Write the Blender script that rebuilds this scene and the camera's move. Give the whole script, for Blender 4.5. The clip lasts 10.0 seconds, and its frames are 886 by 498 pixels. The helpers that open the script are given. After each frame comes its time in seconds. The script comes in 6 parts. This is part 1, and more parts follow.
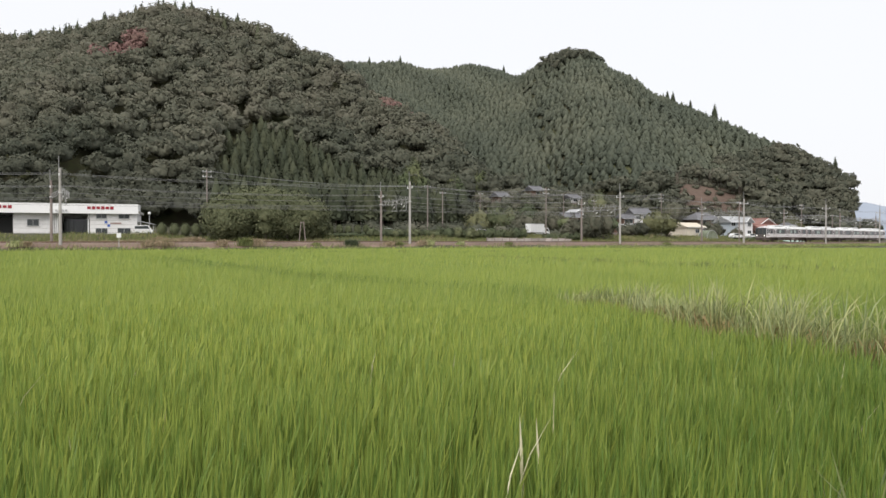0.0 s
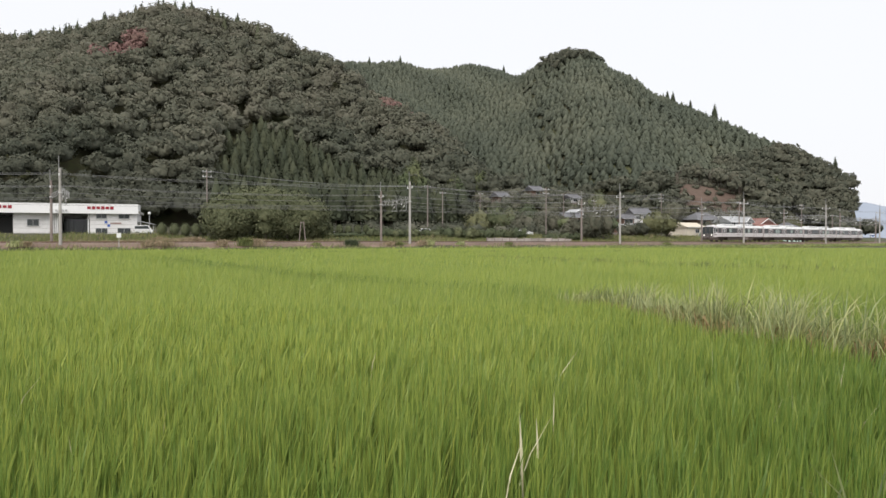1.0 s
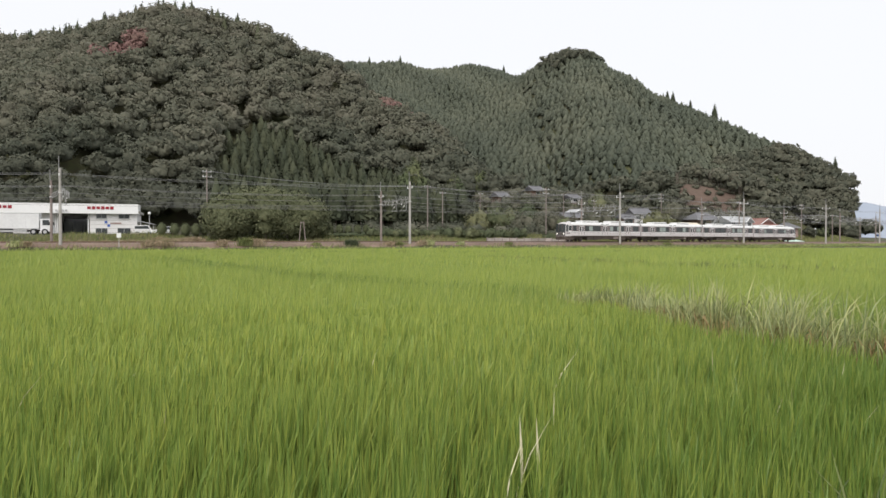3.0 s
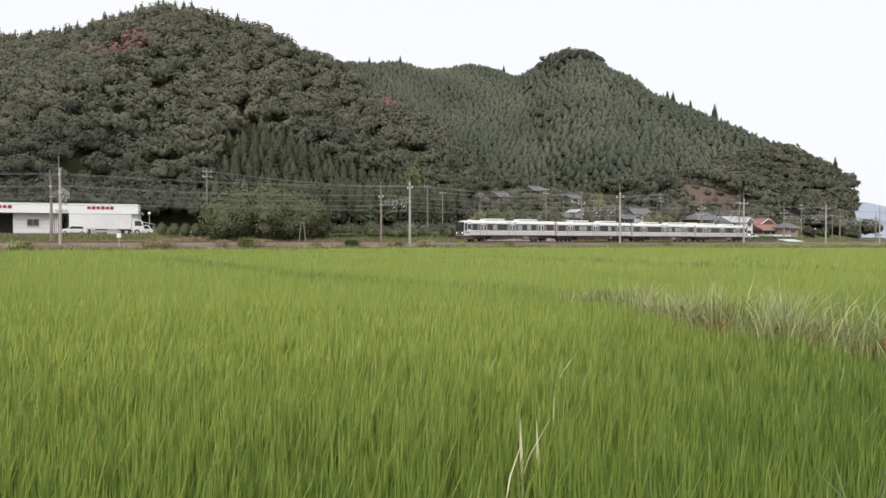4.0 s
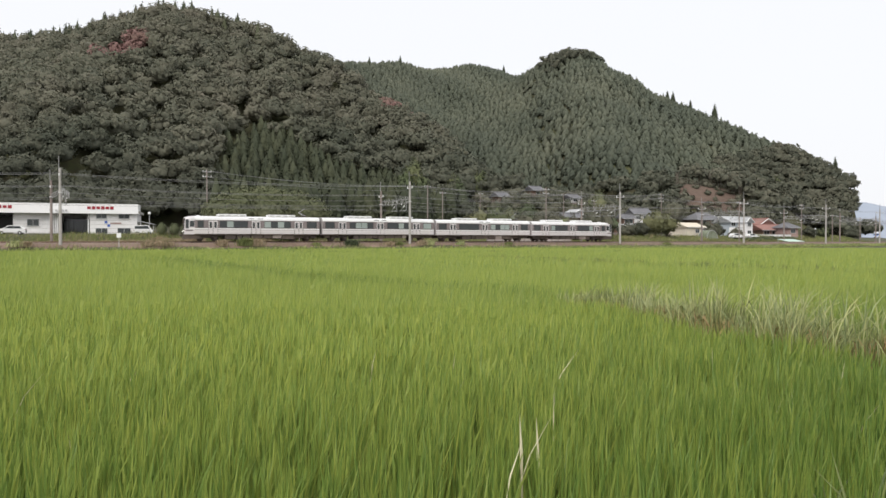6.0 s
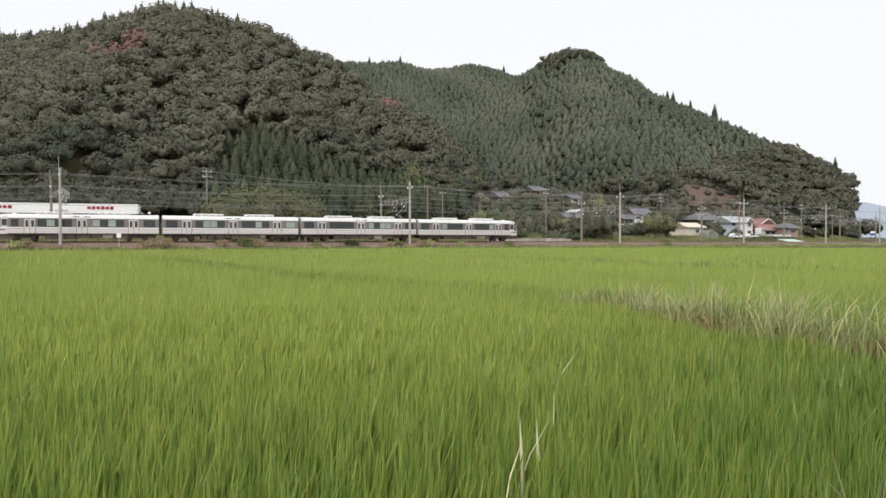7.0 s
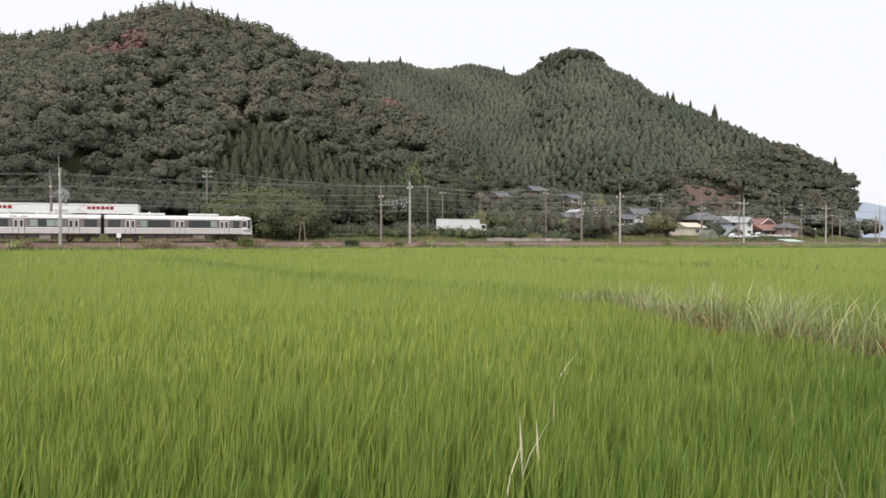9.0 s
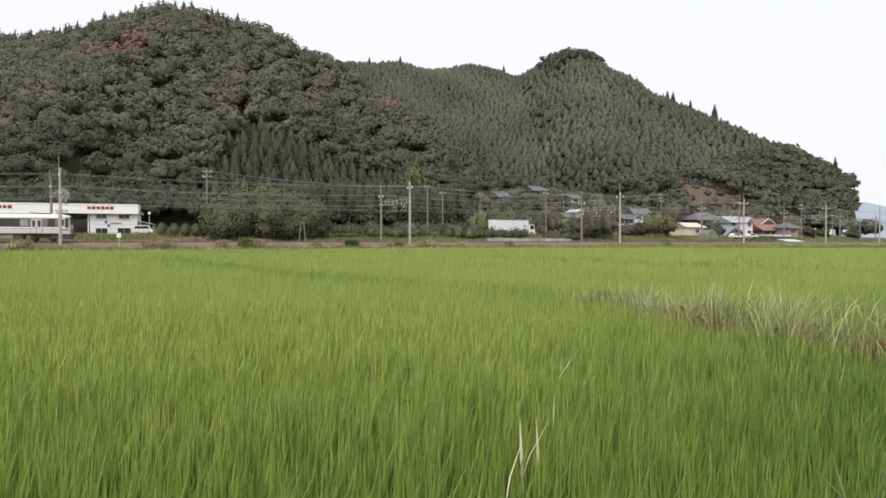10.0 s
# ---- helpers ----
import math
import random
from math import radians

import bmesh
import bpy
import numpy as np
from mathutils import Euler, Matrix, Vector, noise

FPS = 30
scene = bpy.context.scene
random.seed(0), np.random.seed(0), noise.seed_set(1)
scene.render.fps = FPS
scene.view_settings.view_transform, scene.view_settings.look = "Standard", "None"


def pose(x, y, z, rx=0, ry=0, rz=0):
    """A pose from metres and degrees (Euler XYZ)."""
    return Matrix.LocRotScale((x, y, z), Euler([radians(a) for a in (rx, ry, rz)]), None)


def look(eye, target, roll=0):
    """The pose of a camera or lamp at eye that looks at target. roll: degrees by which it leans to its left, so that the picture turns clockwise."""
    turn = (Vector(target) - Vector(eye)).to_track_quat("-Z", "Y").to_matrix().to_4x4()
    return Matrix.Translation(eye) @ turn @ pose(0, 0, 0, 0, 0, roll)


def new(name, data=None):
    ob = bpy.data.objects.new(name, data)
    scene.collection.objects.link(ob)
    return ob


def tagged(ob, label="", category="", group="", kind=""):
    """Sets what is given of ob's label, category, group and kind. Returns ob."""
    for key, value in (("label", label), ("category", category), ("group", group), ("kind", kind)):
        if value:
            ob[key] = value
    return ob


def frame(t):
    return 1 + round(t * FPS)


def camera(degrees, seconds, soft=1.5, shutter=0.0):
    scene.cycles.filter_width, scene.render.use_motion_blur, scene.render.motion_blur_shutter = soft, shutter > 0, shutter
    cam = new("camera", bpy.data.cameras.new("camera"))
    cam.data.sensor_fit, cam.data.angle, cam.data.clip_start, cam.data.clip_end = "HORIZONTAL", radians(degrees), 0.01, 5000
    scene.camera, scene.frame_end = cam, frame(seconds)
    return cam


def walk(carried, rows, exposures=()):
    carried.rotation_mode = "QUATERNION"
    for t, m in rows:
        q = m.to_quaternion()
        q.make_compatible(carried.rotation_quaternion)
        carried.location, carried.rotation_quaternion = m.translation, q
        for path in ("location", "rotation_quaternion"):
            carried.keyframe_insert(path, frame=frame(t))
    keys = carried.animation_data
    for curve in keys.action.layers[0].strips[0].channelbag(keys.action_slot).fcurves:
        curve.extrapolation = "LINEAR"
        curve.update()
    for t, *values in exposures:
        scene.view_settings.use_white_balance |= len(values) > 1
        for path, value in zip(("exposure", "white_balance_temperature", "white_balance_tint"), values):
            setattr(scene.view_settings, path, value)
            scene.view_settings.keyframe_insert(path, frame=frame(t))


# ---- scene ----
cam = camera(65.67, 10.0, 1.5, 0.15)
EYE = 1.9
walk(cam, [(t, look((0, 0, EYE), (0, 100, EYE - 1.4))) for t in (0.0, 10.0)], [(0.0, 0.0), (10.0, 0.0)])

# ---- world and light: bright overcast ----
world = bpy.data.worlds.new("overcast_sky")
scene.world = world
world.use_nodes = True
wn, wl = world.node_tree.nodes, world.node_tree.links
sky = wn.new("ShaderNodeTexSky")
sky.sky_type, sky.sun_disc = "NISHITA", False
sky.sun_elevation, sky.sun_rotation = radians(45), radians(197)
sky.air_density, sky.dust_density, sky.ozone_density = 1.0, 6.0, 1.0
veil = wn.new("ShaderNodeMix")
veil.data_type = "RGBA"
veil.inputs[0].default_value = 0.88
veil.inputs[7].default_value = (10.6, 10.7, 11.0, 1)
wl.new(sky.outputs[0], veil.inputs[6])
wl.new(veil.outputs[2], wn["Background"].inputs[0])
wn["Background"].inputs[1].default_value = 0.1
sun_data = bpy.data.lights.new("sun", "SUN")
sun_data.energy, sun_data.angle, sun_data.color = 2.1, radians(40), (1.0, 0.96, 0.9)
sun = new("sun", sun_data)
sun.matrix_world = look((-60, -200, 210), (0, 0, 0))


# ---- materials ----
def mat(name, c1, c2, scale=1.0, rough=0.85, metal=0.0, bump=0.0, vary=None, amount=0.35, thin=0.0, stretch=(1, 1, 1), big=0.0):
    """Two colours mixed by a coarse and a fine noise; vary: 'object', 'island' or the attribute 'tint' shifts the value."""
    m = bpy.data.materials.new(name)
    m.use_nodes = True
    n, l = m.node_tree.nodes, m.node_tree.links
    b = n["Principled BSDF"]
    b.inputs["Roughness"].default_value, b.inputs["Metallic"].default_value = rough, metal
    co = n.new("ShaderNodeTexCoord")
    mp = n.new("ShaderNodeMapping")
    mp.inputs["Scale"].default_value = stretch
    l.new(co.outputs["Object"], mp.inputs["Vector"])
    n1, n2 = n.new("ShaderNodeTexNoise"), n.new("ShaderNodeTexNoise")
    n1.inputs["Scale"].default_value, n1.inputs["Detail"].default_value = scale, 4
    n2.inputs["Scale"].default_value, n2.inputs["Detail"].default_value = (big or scale * 0.13), 2
    l.new(mp.outputs[0], n1.inputs["Vector"])
    l.new(mp.outputs[0], n2.inputs["Vector"])
    add = n.new("ShaderNodeMath")
    add.operation = "ADD"
    l.new(n1.outputs["Fac"], add.inputs[0])
    l.new(n2.outputs["Fac"], add.inputs[1])
    ramp = n.new("ShaderNodeMapRange")
    ramp.inputs["From Min"].default_value, ramp.inputs["From Max"].default_value = 0.7, 1.3
    l.new(add.outputs[0], ramp.inputs["Value"])
    mix = n.new("ShaderNodeMix")
    mix.data_type = "RGBA"
    mix.inputs[6].default_value, mix.inputs[7].default_value = (*c1, 1), (*c2, 1)
    l.new(ramp.outputs[0], mix.inputs[0])
    out = mix.outputs[2]
    if vary:
        if vary == "tint":
            src = n.new("ShaderNodeAttribute")
            src.attribute_name = "tint"
            val = src.outputs["Fac"]
        elif vary == "island":
            val = n.new("ShaderNodeNewGeometry").outputs["Random Per Island"]
        else:
            val = n.new("ShaderNodeObjectInfo").outputs["Random"]
        hsv = n.new("ShaderNodeHueSaturation")
        r1, r2 = n.new("ShaderNodeMapRange"), n.new("ShaderNodeMapRange")
        r1.inputs["To Min"].default_value, r1.inputs["To Max"].default_value = 1 - amount, 1 + amount
        r2.inputs["To Min"].default_value, r2.inputs["To Max"].default_value = 0.5 + 0.1 * amount, 0.5 - 0.1 * amount
        l.new(val, r1.inputs["Value"])
        l.new(val, r2.inputs["Value"])
        l.new(r1.outputs[0], hsv.inputs["Value"])
        l.new(r2.outputs[0], hsv.inputs["Hue"])
        l.new(out, hsv.inputs["Color"])
        out = hsv.outputs[0]
    l.new(out, b.inputs["Base Color"])
    if bump:
        bp = n.new("ShaderNodeBump")
        bp.inputs["Strength"].default_value, bp.inputs["Distance"].default_value = bump, 0.05
        l.new(n1.outputs["Fac"], bp.inputs["Height"])
        l.new(bp.outputs[0], b.inputs["Normal"])
    if thin:
        tr = n.new("ShaderNodeBsdfTranslucent")
        l.new(out, tr.inputs["Color"])
        ms = n.new("ShaderNodeMixShader")
        ms.inputs[0].default_value = thin
        l.new(b.outputs[0], ms.inputs[1])
        l.new(tr.outputs[0], ms.inputs[2])
        l.new(ms.outputs[0], n["Material Output"].inputs["Surface"])
    return m


def plain(name, c, rough=0.5, metal=0.0):
    return mat(name, [v * 0.92 for v in c], [min(1, v * 1.06) for v in c], 3.0, rough, metal)


def glass_mat(name, c):
    m = mat(name, c, [v * 1.5 for v in c], 0.8, 0.08)
    m.node_tree.nodes["Principled BSDF"].inputs["Specular IOR Level"].default_value = 0.6
    return m


M_SOIL = mat("soil_and_grass", (0.06, 0.05, 0.03), (0.075, 0.085, 0.032), 0.5, 0.95, bump=0.4)
M_FIELD = mat("paddy_mud", (0.025, 0.030, 0.014), (0.04, 0.045, 0.02), 1.5, 0.9, bump=0.3)
M_BALLAST = mat("ballast", (0.135, 0.090, 0.066), (0.235, 0.165, 0.125), 6.0, 0.95, bump=0.9, big=0.3)
M_ASPHALT = mat("asphalt", (0.05, 0.05, 0.05), (0.075, 0.073, 0.07), 4.0, 0.9, bump=0.2)
M_RAIL = mat("rail_steel", (0.10, 0.06, 0.04), (0.16, 0.11, 0.08), 4, 0.6, 0.6)
M_CONCRETE = mat("concrete", (0.34, 0.32, 0.30), (0.46, 0.44, 0.42), 2.5, 0.9, bump=0.2)
M_CONC_OLD = mat("weathered_concrete", (0.20, 0.16, 0.14), (0.30, 0.26, 0.24), 2.0, 0.9, bump=0.2)
M_GALV = mat("galvanised_steel", (0.42, 0.42, 0.42), (0.54, 0.54, 0.54), 5, 0.5, 0.3)
M_BEAM = mat("weathered_galvanised_steel", (0.22, 0.22, 0.215), (0.33, 0.33, 0.32), 5, 0.6, 0.3)
M_WIRE = plain("wire", (0.22, 0.22, 0.22), 0.6)
M_INSUL = plain("porcelain", (0.75, 0.75, 0.73), 0.3)
M_BROAD = mat("broadleaf_foliage", (0.097, 0.110, 0.076), (0.182, 0.175, 0.126), 1.3, 0.8, vary="tint", amount=0.34, thin=0.3, big=0.02)
# far hill's conifers: distance haze mixed into the foliage colour, greyer and bluer
M_HAZECONIF = mat("hazed_conifer_foliage", (0.072, 0.084, 0.058), (0.108, 0.119, 0.080), 1.0, 0.85, vary="tint", amount=0.25, thin=0.1, big=0.015)
M_CONIF = mat("conifer_foliage", (0.045, 0.053, 0.026), (0.072, 0.080, 0.040), 1.3, 0.85, vary="tint", amount=0.35, thin=0.08, big=0.02)
M_RED = mat("withered_red_foliage", (0.165, 0.098, 0.082), (0.215, 0.138, 0.114), 0.9, 0.85, vary="tint", amount=0.3, thin=0.1)
M_HEDGE = mat("clipped_foliage", (0.090, 0.106, 0.050), (0.150, 0.166, 0.082), 0.8, 0.8, vary="tint", amount=0.4, thin=0.12)
M_CLUMP = mat("spreading_tree_foliage", (0.098, 0.112, 0.052), (0.152, 0.164, 0.084), 0.8, 0.8, vary="tint", amount=0.3, thin=0.12)
M_BARK = mat("bark", (0.10, 0.08, 0.06), (0.20, 0.17, 0.14), 5, 0.95, bump=0.6, stretch=(1, 1, 0.2))
M_WEED = mat("weed_leaf", (0.25, 0.29, 0.105), (0.47, 0.49, 0.25), 1.2, 0.7, vary="island", amount=0.3, thin=0.2)
M_DEAD = mat("dead_levee_leaves", (0.19, 0.145, 0.055), (0.40, 0.33, 0.145), 4.0, 0.9, vary="island", amount=0.4, thin=0.1)
M_STRAW = mat("dry_grass", (0.27, 0.21, 0.13), (0.42, 0.34, 0.225), 1.2, 0.85, vary="island", amount=0.3, thin=0.15)
M_GRASS = mat("bank_grass", (0.135, 0.165, 0.055), (0.22, 0.24, 0.09), 0.7, 0.85, vary="island", amount=0.35, thin=0.2, big=0.06)
M_VERGE = mat("verge_grass_leaf", (0.22, 0.275, 0.085), (0.33, 0.38, 0.14), 0.7, 0.8, vary="island", amount=0.3, thin=0.2, big=0.06)
M_WHITE = mat("white_paint", (0.80, 0.80, 0.80), (0.86, 0.86, 0.86), 1.2, 0.5)
M_STEEL = mat("stainless_panel", (0.58, 0.545, 0.55), (0.68, 0.645, 0.65), 2.0, 0.42, 0.12, stretch=(0.2, 1, 6))
M_TAUPE = mat("taupe_band", (0.185, 0.155, 0.158), (0.235, 0.20, 0.20), 1.5, 0.5)
M_MASK = mat("cab_front_paint", (0.075, 0.065, 0.065), (0.11, 0.095, 0.092), 2.0, 0.4)
M_TRAINROOF = mat("train_roof", (0.66, 0.66, 0.66), (0.80, 0.80, 0.80), 1.5, 0.5)
M_DARKGLASS = glass_mat("dark_glass", (0.025, 0.03, 0.03))
M_BLIND = mat("drawn_blind_behind_glass", (0.28, 0.33, 0.31), (0.36, 0.41, 0.39), 1.0, 0.25)
M_BLACK = plain("black_rubber", (0.02, 0.02, 0.02), 0.7)
M_UNDER = mat("underfloor_grime", (0.05, 0.042, 0.038), (0.11, 0.085, 0.07), 2.0, 0.85)
M_CREAM = mat("cream_render", (0.60, 0.54, 0.44), (0.70, 0.64, 0.53), 1.0, 0.9)
M_WALLW = mat("white_siding", (0.72, 0.71, 0.71), (0.82, 0.81, 0.81), 1.0, 0.8)
M_BLUEWALL = mat("pale_blue_siding", (0.42, 0.47, 0.52), (0.52, 0.57, 0.62), 1.0, 0.8)
M_BROWNWALL = mat("brown_timber_wall", (0.16, 0.10, 0.075), (0.26, 0.17, 0.13), 2.0, 0.85)
M_PINKWALL = mat("faded_red_wall", (0.31, 0.21, 0.185), (0.40, 0.28, 0.25), 1.5, 0.85)
M_TILEGREY = mat("grey_roof_tile", (0.10, 0.10, 0.11), (0.18, 0.18, 0.19), 2.5, 0.6, bump=0.3)
M_TILELIGHT = mat("pale_metal_roof", (0.40, 0.41, 0.42), (0.52, 0.53, 0.54), 2.0, 0.5)
M_TILERED = mat("red_roof_tile", (0.22, 0.105, 0.085), (0.31, 0.16, 0.13), 2.5, 0.65, bump=0.3)
M_SIGNRED = plain("sign_red", (0.30, 0.015, 0.03), 0.5)
M_SIGNBLUE = plain("sign_blue", (0.05, 0.12, 0.45), 0.5)
M_CARWHITE = plain("white_car_paint", (0.78, 0.78, 0.78), 0.25)
M_CARBLUE = plain("blue_cab_paint", (0.10, 0.20, 0.50), 0.3)
M_GREENSHEET = mat("pale_green_sheet", (0.45, 0.62, 0.52), (0.60, 0.74, 0.64), 1.0, 0.5)
M_REDSOIL = mat("bare_red_earth", (0.092, 0.062, 0.047), (0.14, 0.098, 0.076), 0.5, 0.95, bump=0.4)
# blue of the air's haze put into the mountain's base colour
M_FAR = mat("hazed_distant_slope", (0.29, 0.33, 0.40), (0.34, 0.38, 0.45), 0.01, 1.0)
M_BAMBOO = mat("bamboo_foliage", (0.105, 0.13, 0.06), (0.16, 0.185, 0.088), 0.6, 0.8, vary="tint", amount=0.3, thin=0.15)
M_DRYLEAF = mat("bleached_leaf", (0.62, 0.56, 0.38), (0.76, 0.70, 0.50), 3.0, 0.7, thin=0.15)
M_LENS = plain("headlight_lens", (0.32, 0.32, 0.31), 0.15)
M_HEADLIGHT = plain("lit_headlight", (0.9, 0.9, 0.85), 0.3)
M_HEADLIGHT.node_tree.nodes["Principled BSDF"].inputs["Emission Color"].default_value = (1.0, 0.96, 0.85, 1)
M_HEADLIGHT.node_tree.nodes["Principled BSDF"].inputs["Emission Strength"].default_value = 1.6
M_LAMP = plain("opal_globe", (0.85, 0.85, 0.83), 0.3)


def rice_mat():
    """Rice leaf: deep green where one looks down into shade, yellower over sunlit tops (attribute 'tint'), each leaf a
    little different.
    """
    m = mat("rice_leaf", (0.118, 0.196, 0.037), (0.172, 0.252, 0.048), 2.0, 0.42, vary="island", amount=0.27, thin=0.2)
    n, l = m.node_tree.nodes, m.node_tree.links
    hsv = next(x for x in n if x.bl_idname == "ShaderNodeHueSaturation")
    deep_green = hsv.inputs["Color"].links[0].from_socket
    att = n.new("ShaderNodeAttribute")
    att.attribute_name = "tint"
    mix = n.new("ShaderNodeMix")
    mix.data_type = "RGBA"
    mix.inputs[7].default_value = (0.322, 0.398, 0.088, 1)
    l.new(att.outputs["Fac"], mix.inputs[0])
    l.new(deep_green, mix.inputs[6])
    l.new(mix.outputs[2], hsv.inputs["Color"])
    return m


M_RICE = rice_mat()


# ---- mesh helpers ----
def box(bm, cx, cy, cz, sx, sy, sz, rz=0.0, bevel=0.0):
    r = bmesh.ops.create_cube(bm, size=1.0, matrix=Matrix.Translation((cx, cy, cz)) @ Matrix.Rotation(rz, 4, "Z") @ Matrix.Diagonal((sx, sy, sz, 1)))
    if bevel:
        es = {e for v in r["verts"] for e in v.link_edges}
        bmesh.ops.bevel(bm, geom=list(es), offset=bevel, segments=2, affect="EDGES", profile=0.5)


def rod(bm, p0, p1, r0, r1=None, seg=8):
    p0, p1 = Vector(p0), Vector(p1)
    d = p1 - p0
    m = Matrix.Translation((p0 + p1) / 2) @ d.to_track_quat("Z", "Y").to_matrix().to_4x4()
    bmesh.ops.create_cone(bm, cap_ends=True, segments=seg, radius1=r0, radius2=r0 if r1 is None else r1, depth=d.length, matrix=m)


def prism(bm, outline, axis_len, axis="x", at=0.0):
    """Extrudes an outline in the plane across the axis, centred at 'at' along it."""
    ends = []
    for e in (at - axis_len / 2, at + axis_len / 2):
        ends.append([bm.verts.new((e, a, b) if axis == "x" else (a, e, b)) for a, b in outline])
    k = len(outline)
    for i in range(k):
        bm.faces.new((ends[0][i], ends[0][(i + 1) % k], ends[1][(i + 1) % k], ends[1][i]))
    bm.faces.new(ends[0])
    bm.faces.new(ends[1][::-1])
    bmesh.ops.recalc_face_normals(bm, faces=bm.faces[:])


def part(name, bm, material, parent=None, label="", at=None, smooth=False):
    me = bpy.data.meshes.new(name)
    bm.to_mesh(me)
    bm.free()
    me.materials.append(material)
    if smooth:
        me.polygons.foreach_set("use_smooth", [True] * len(me.polygons))
    ob = new(name, me)
    if parent is not None:
        ob.parent = parent
    if at is not None:
        ob.matrix_basis = at
    if label:
        ob["label"] = label
    return ob


def boxpart(name, dims, material, parent, label="", bevel=0.0, rz=0.0):
    bm = bmesh.new()
    box(bm, *dims, rz=rz, bevel=bevel)
    return part(name, bm, material, parent, label)


def rodpart(name, p0, p1, r0, material, parent, r1=None, seg=8, label=""):
    bm = bmesh.new()
    rod(bm, p0, p1, r0, r1, seg)
    return part(name, bm, material, parent, label)


def thing(name, m, label, category, group=""):
    ob = new(name)
    ob.matrix_basis = m
    return tagged(ob, label, category, group)


def np_mesh(name, verts, tris, material, tint=None, parent=None, normals=None):
    me = bpy.data.meshes.new(name)
    nv, nt = len(verts), len(tris)
    me.vertices.add(nv)
    me.vertices.foreach_set("co", np.asarray(verts, np.float32).ravel())
    me.loops.add(nt * 3)
    me.loops.foreach_set("vertex_index", np.asarray(tris, np.int32).ravel())
    me.polygons.add(nt)
    me.polygons.foreach_set("loop_start", np.arange(0, nt * 3, 3, dtype=np.int32))
    me.update(calc_edges=True)
    if tint is not None:
        a = me.attributes.new("tint", "FLOAT", "POINT")
        a.data.foreach_set("value", np.asarray(tint, np.float32))
    me.materials.append(material)
    if normals is not None:
        me.normals_split_custom_set_from_vertices(np.asarray(normals, np.float32))
    ob = new(name, me)
    if parent is not None:
        ob.parent = parent
    return ob


# ---- the railway's line: an arc of about 630 m radius ----
KAPPA, HEAD, TX, TY = 0.00158, 0.4402, -27.0, 103.0


def on_track(s, n=0.0):
    """Place s metres along the near track's centre line and n metres beyond it."""
    h = HEAD + KAPPA * s
    return (TX + (math.sin(h) - math.sin(HEAD)) / KAPPA - n * math.sin(h), TY - (math.cos(h) - math.cos(HEAD)) / KAPPA + n * math.cos(h))


def heading(s):
    return HEAD + KAPPA * s


def rail_z(s):
    return 1.62 - 0.0024 * np.clip(np.asarray(s, float) - 20, 0, 180)


def track_coords(x, y):
    cx, cy = TX - math.sin(HEAD) / KAPPA, TY + math.cos(HEAD) / KAPPA
    dx, dy = np.asarray(x) - cx, np.asarray(y) - cy
    return (np.arctan2(dx, -dy) - HEAD) / KAPPA, 1 / KAPPA - np.hypot(dx, dy)


def road_n(s):
    return 28.0 - 4.0 * np.clip((np.asarray(s, float) - 80) / 100, 0, 1.5)


# crests of the two hills: x, y, height
CREST_NEAR = [(-620, 440, 71.5), (-349, 410, 99.5), (-291, 400, 110.5), (-255, 395, 112.5), (-234, 392, 103.5), (-209, 388, 106.5), (-188, 384, 112.0), (-171, 382, 113.0), (-148, 380, 121.0), (-129, 379, 120.0), (-119, 378, 115.0), (-105, 376, 107.0), (-91, 374, 103.5), (-73, 370, 93.5), (-55, 364, 83.5), (-41, 355, 70.0), (-27, 345, 61.0), (-12, 330, 50.5), (2, 312, 37.5), (11, 292, 27.0), (19, 270, 16.0)]
CREST_FAR = [(-420, 760, 160), (-136, 735, 187), (-81, 730, 184), (-26, 722, 176.5), (7, 718, 176.5), (27, 712, 177.5), (55, 690, 166.5), (70, 660, 154.5), (80, 620, 150), (94, 600, 152), (105, 592, 153.5), (128, 585, 149), (135, 575, 139), (154, 565, 130), (162, 552, 116), (177, 530, 104), (190, 505, 87.5), (201, 482, 76), (208, 462, 68), (215, 440, 52.5), (220, 418, 40.5), (224, 398, 31), (226, 381, 23), (231.5, 376, 15), (235, 374, 8)]

KNOLL = [(106, 302, 26), (134, 306, 24)]
TERRACE = [(21, 247, 17), (33, 252, 19), (48, 247, 16), (62, 236, 11)]  # the village's upper gardens


def ridge(x, y, crest, slope):
    """A low spur: height falls off evenly on all sides of its crest line."""
    best = np.full(np.shape(x), -50.0)
    for (x0, y0, z0), (x1, y1, z1) in zip(crest, crest[1:]):
        dx, dy = x1 - x0, y1 - y0
        t = np.clip(((x - x0) * dx + (y - y0) * dy) / (dx * dx + dy * dy), 0, 1)
        d = np.hypot(x - x0 - t * dx, y - y0 - t * dy)
        best = np.maximum(best, z0 + t * (z1 - z0) - slope * (np.sqrt(d * d + 144) - 12))
    return best


def hill(x, y, crest, slope, fall):
    """A long hill: its faces fall north and south of the crest; past its east end it falls off steeply."""
    cx, cy, cz = zip(*crest)
    d = y - np.interp(x, cx, cy)
    return np.interp(x, cx, cz) - slope * (np.sqrt(d * d + 144) - 12) - fall * np.clip(x - cx[-1], 0, 80)


def near_hill(x, y):
    return hill(x, y, CREST_NEAR, 0.62, 1.2)


def far_hill(x, y):
    return hill(x, y, CREST_FAR, np.interp(x, [180, 215], [0.58, 0.50]), 1.7)


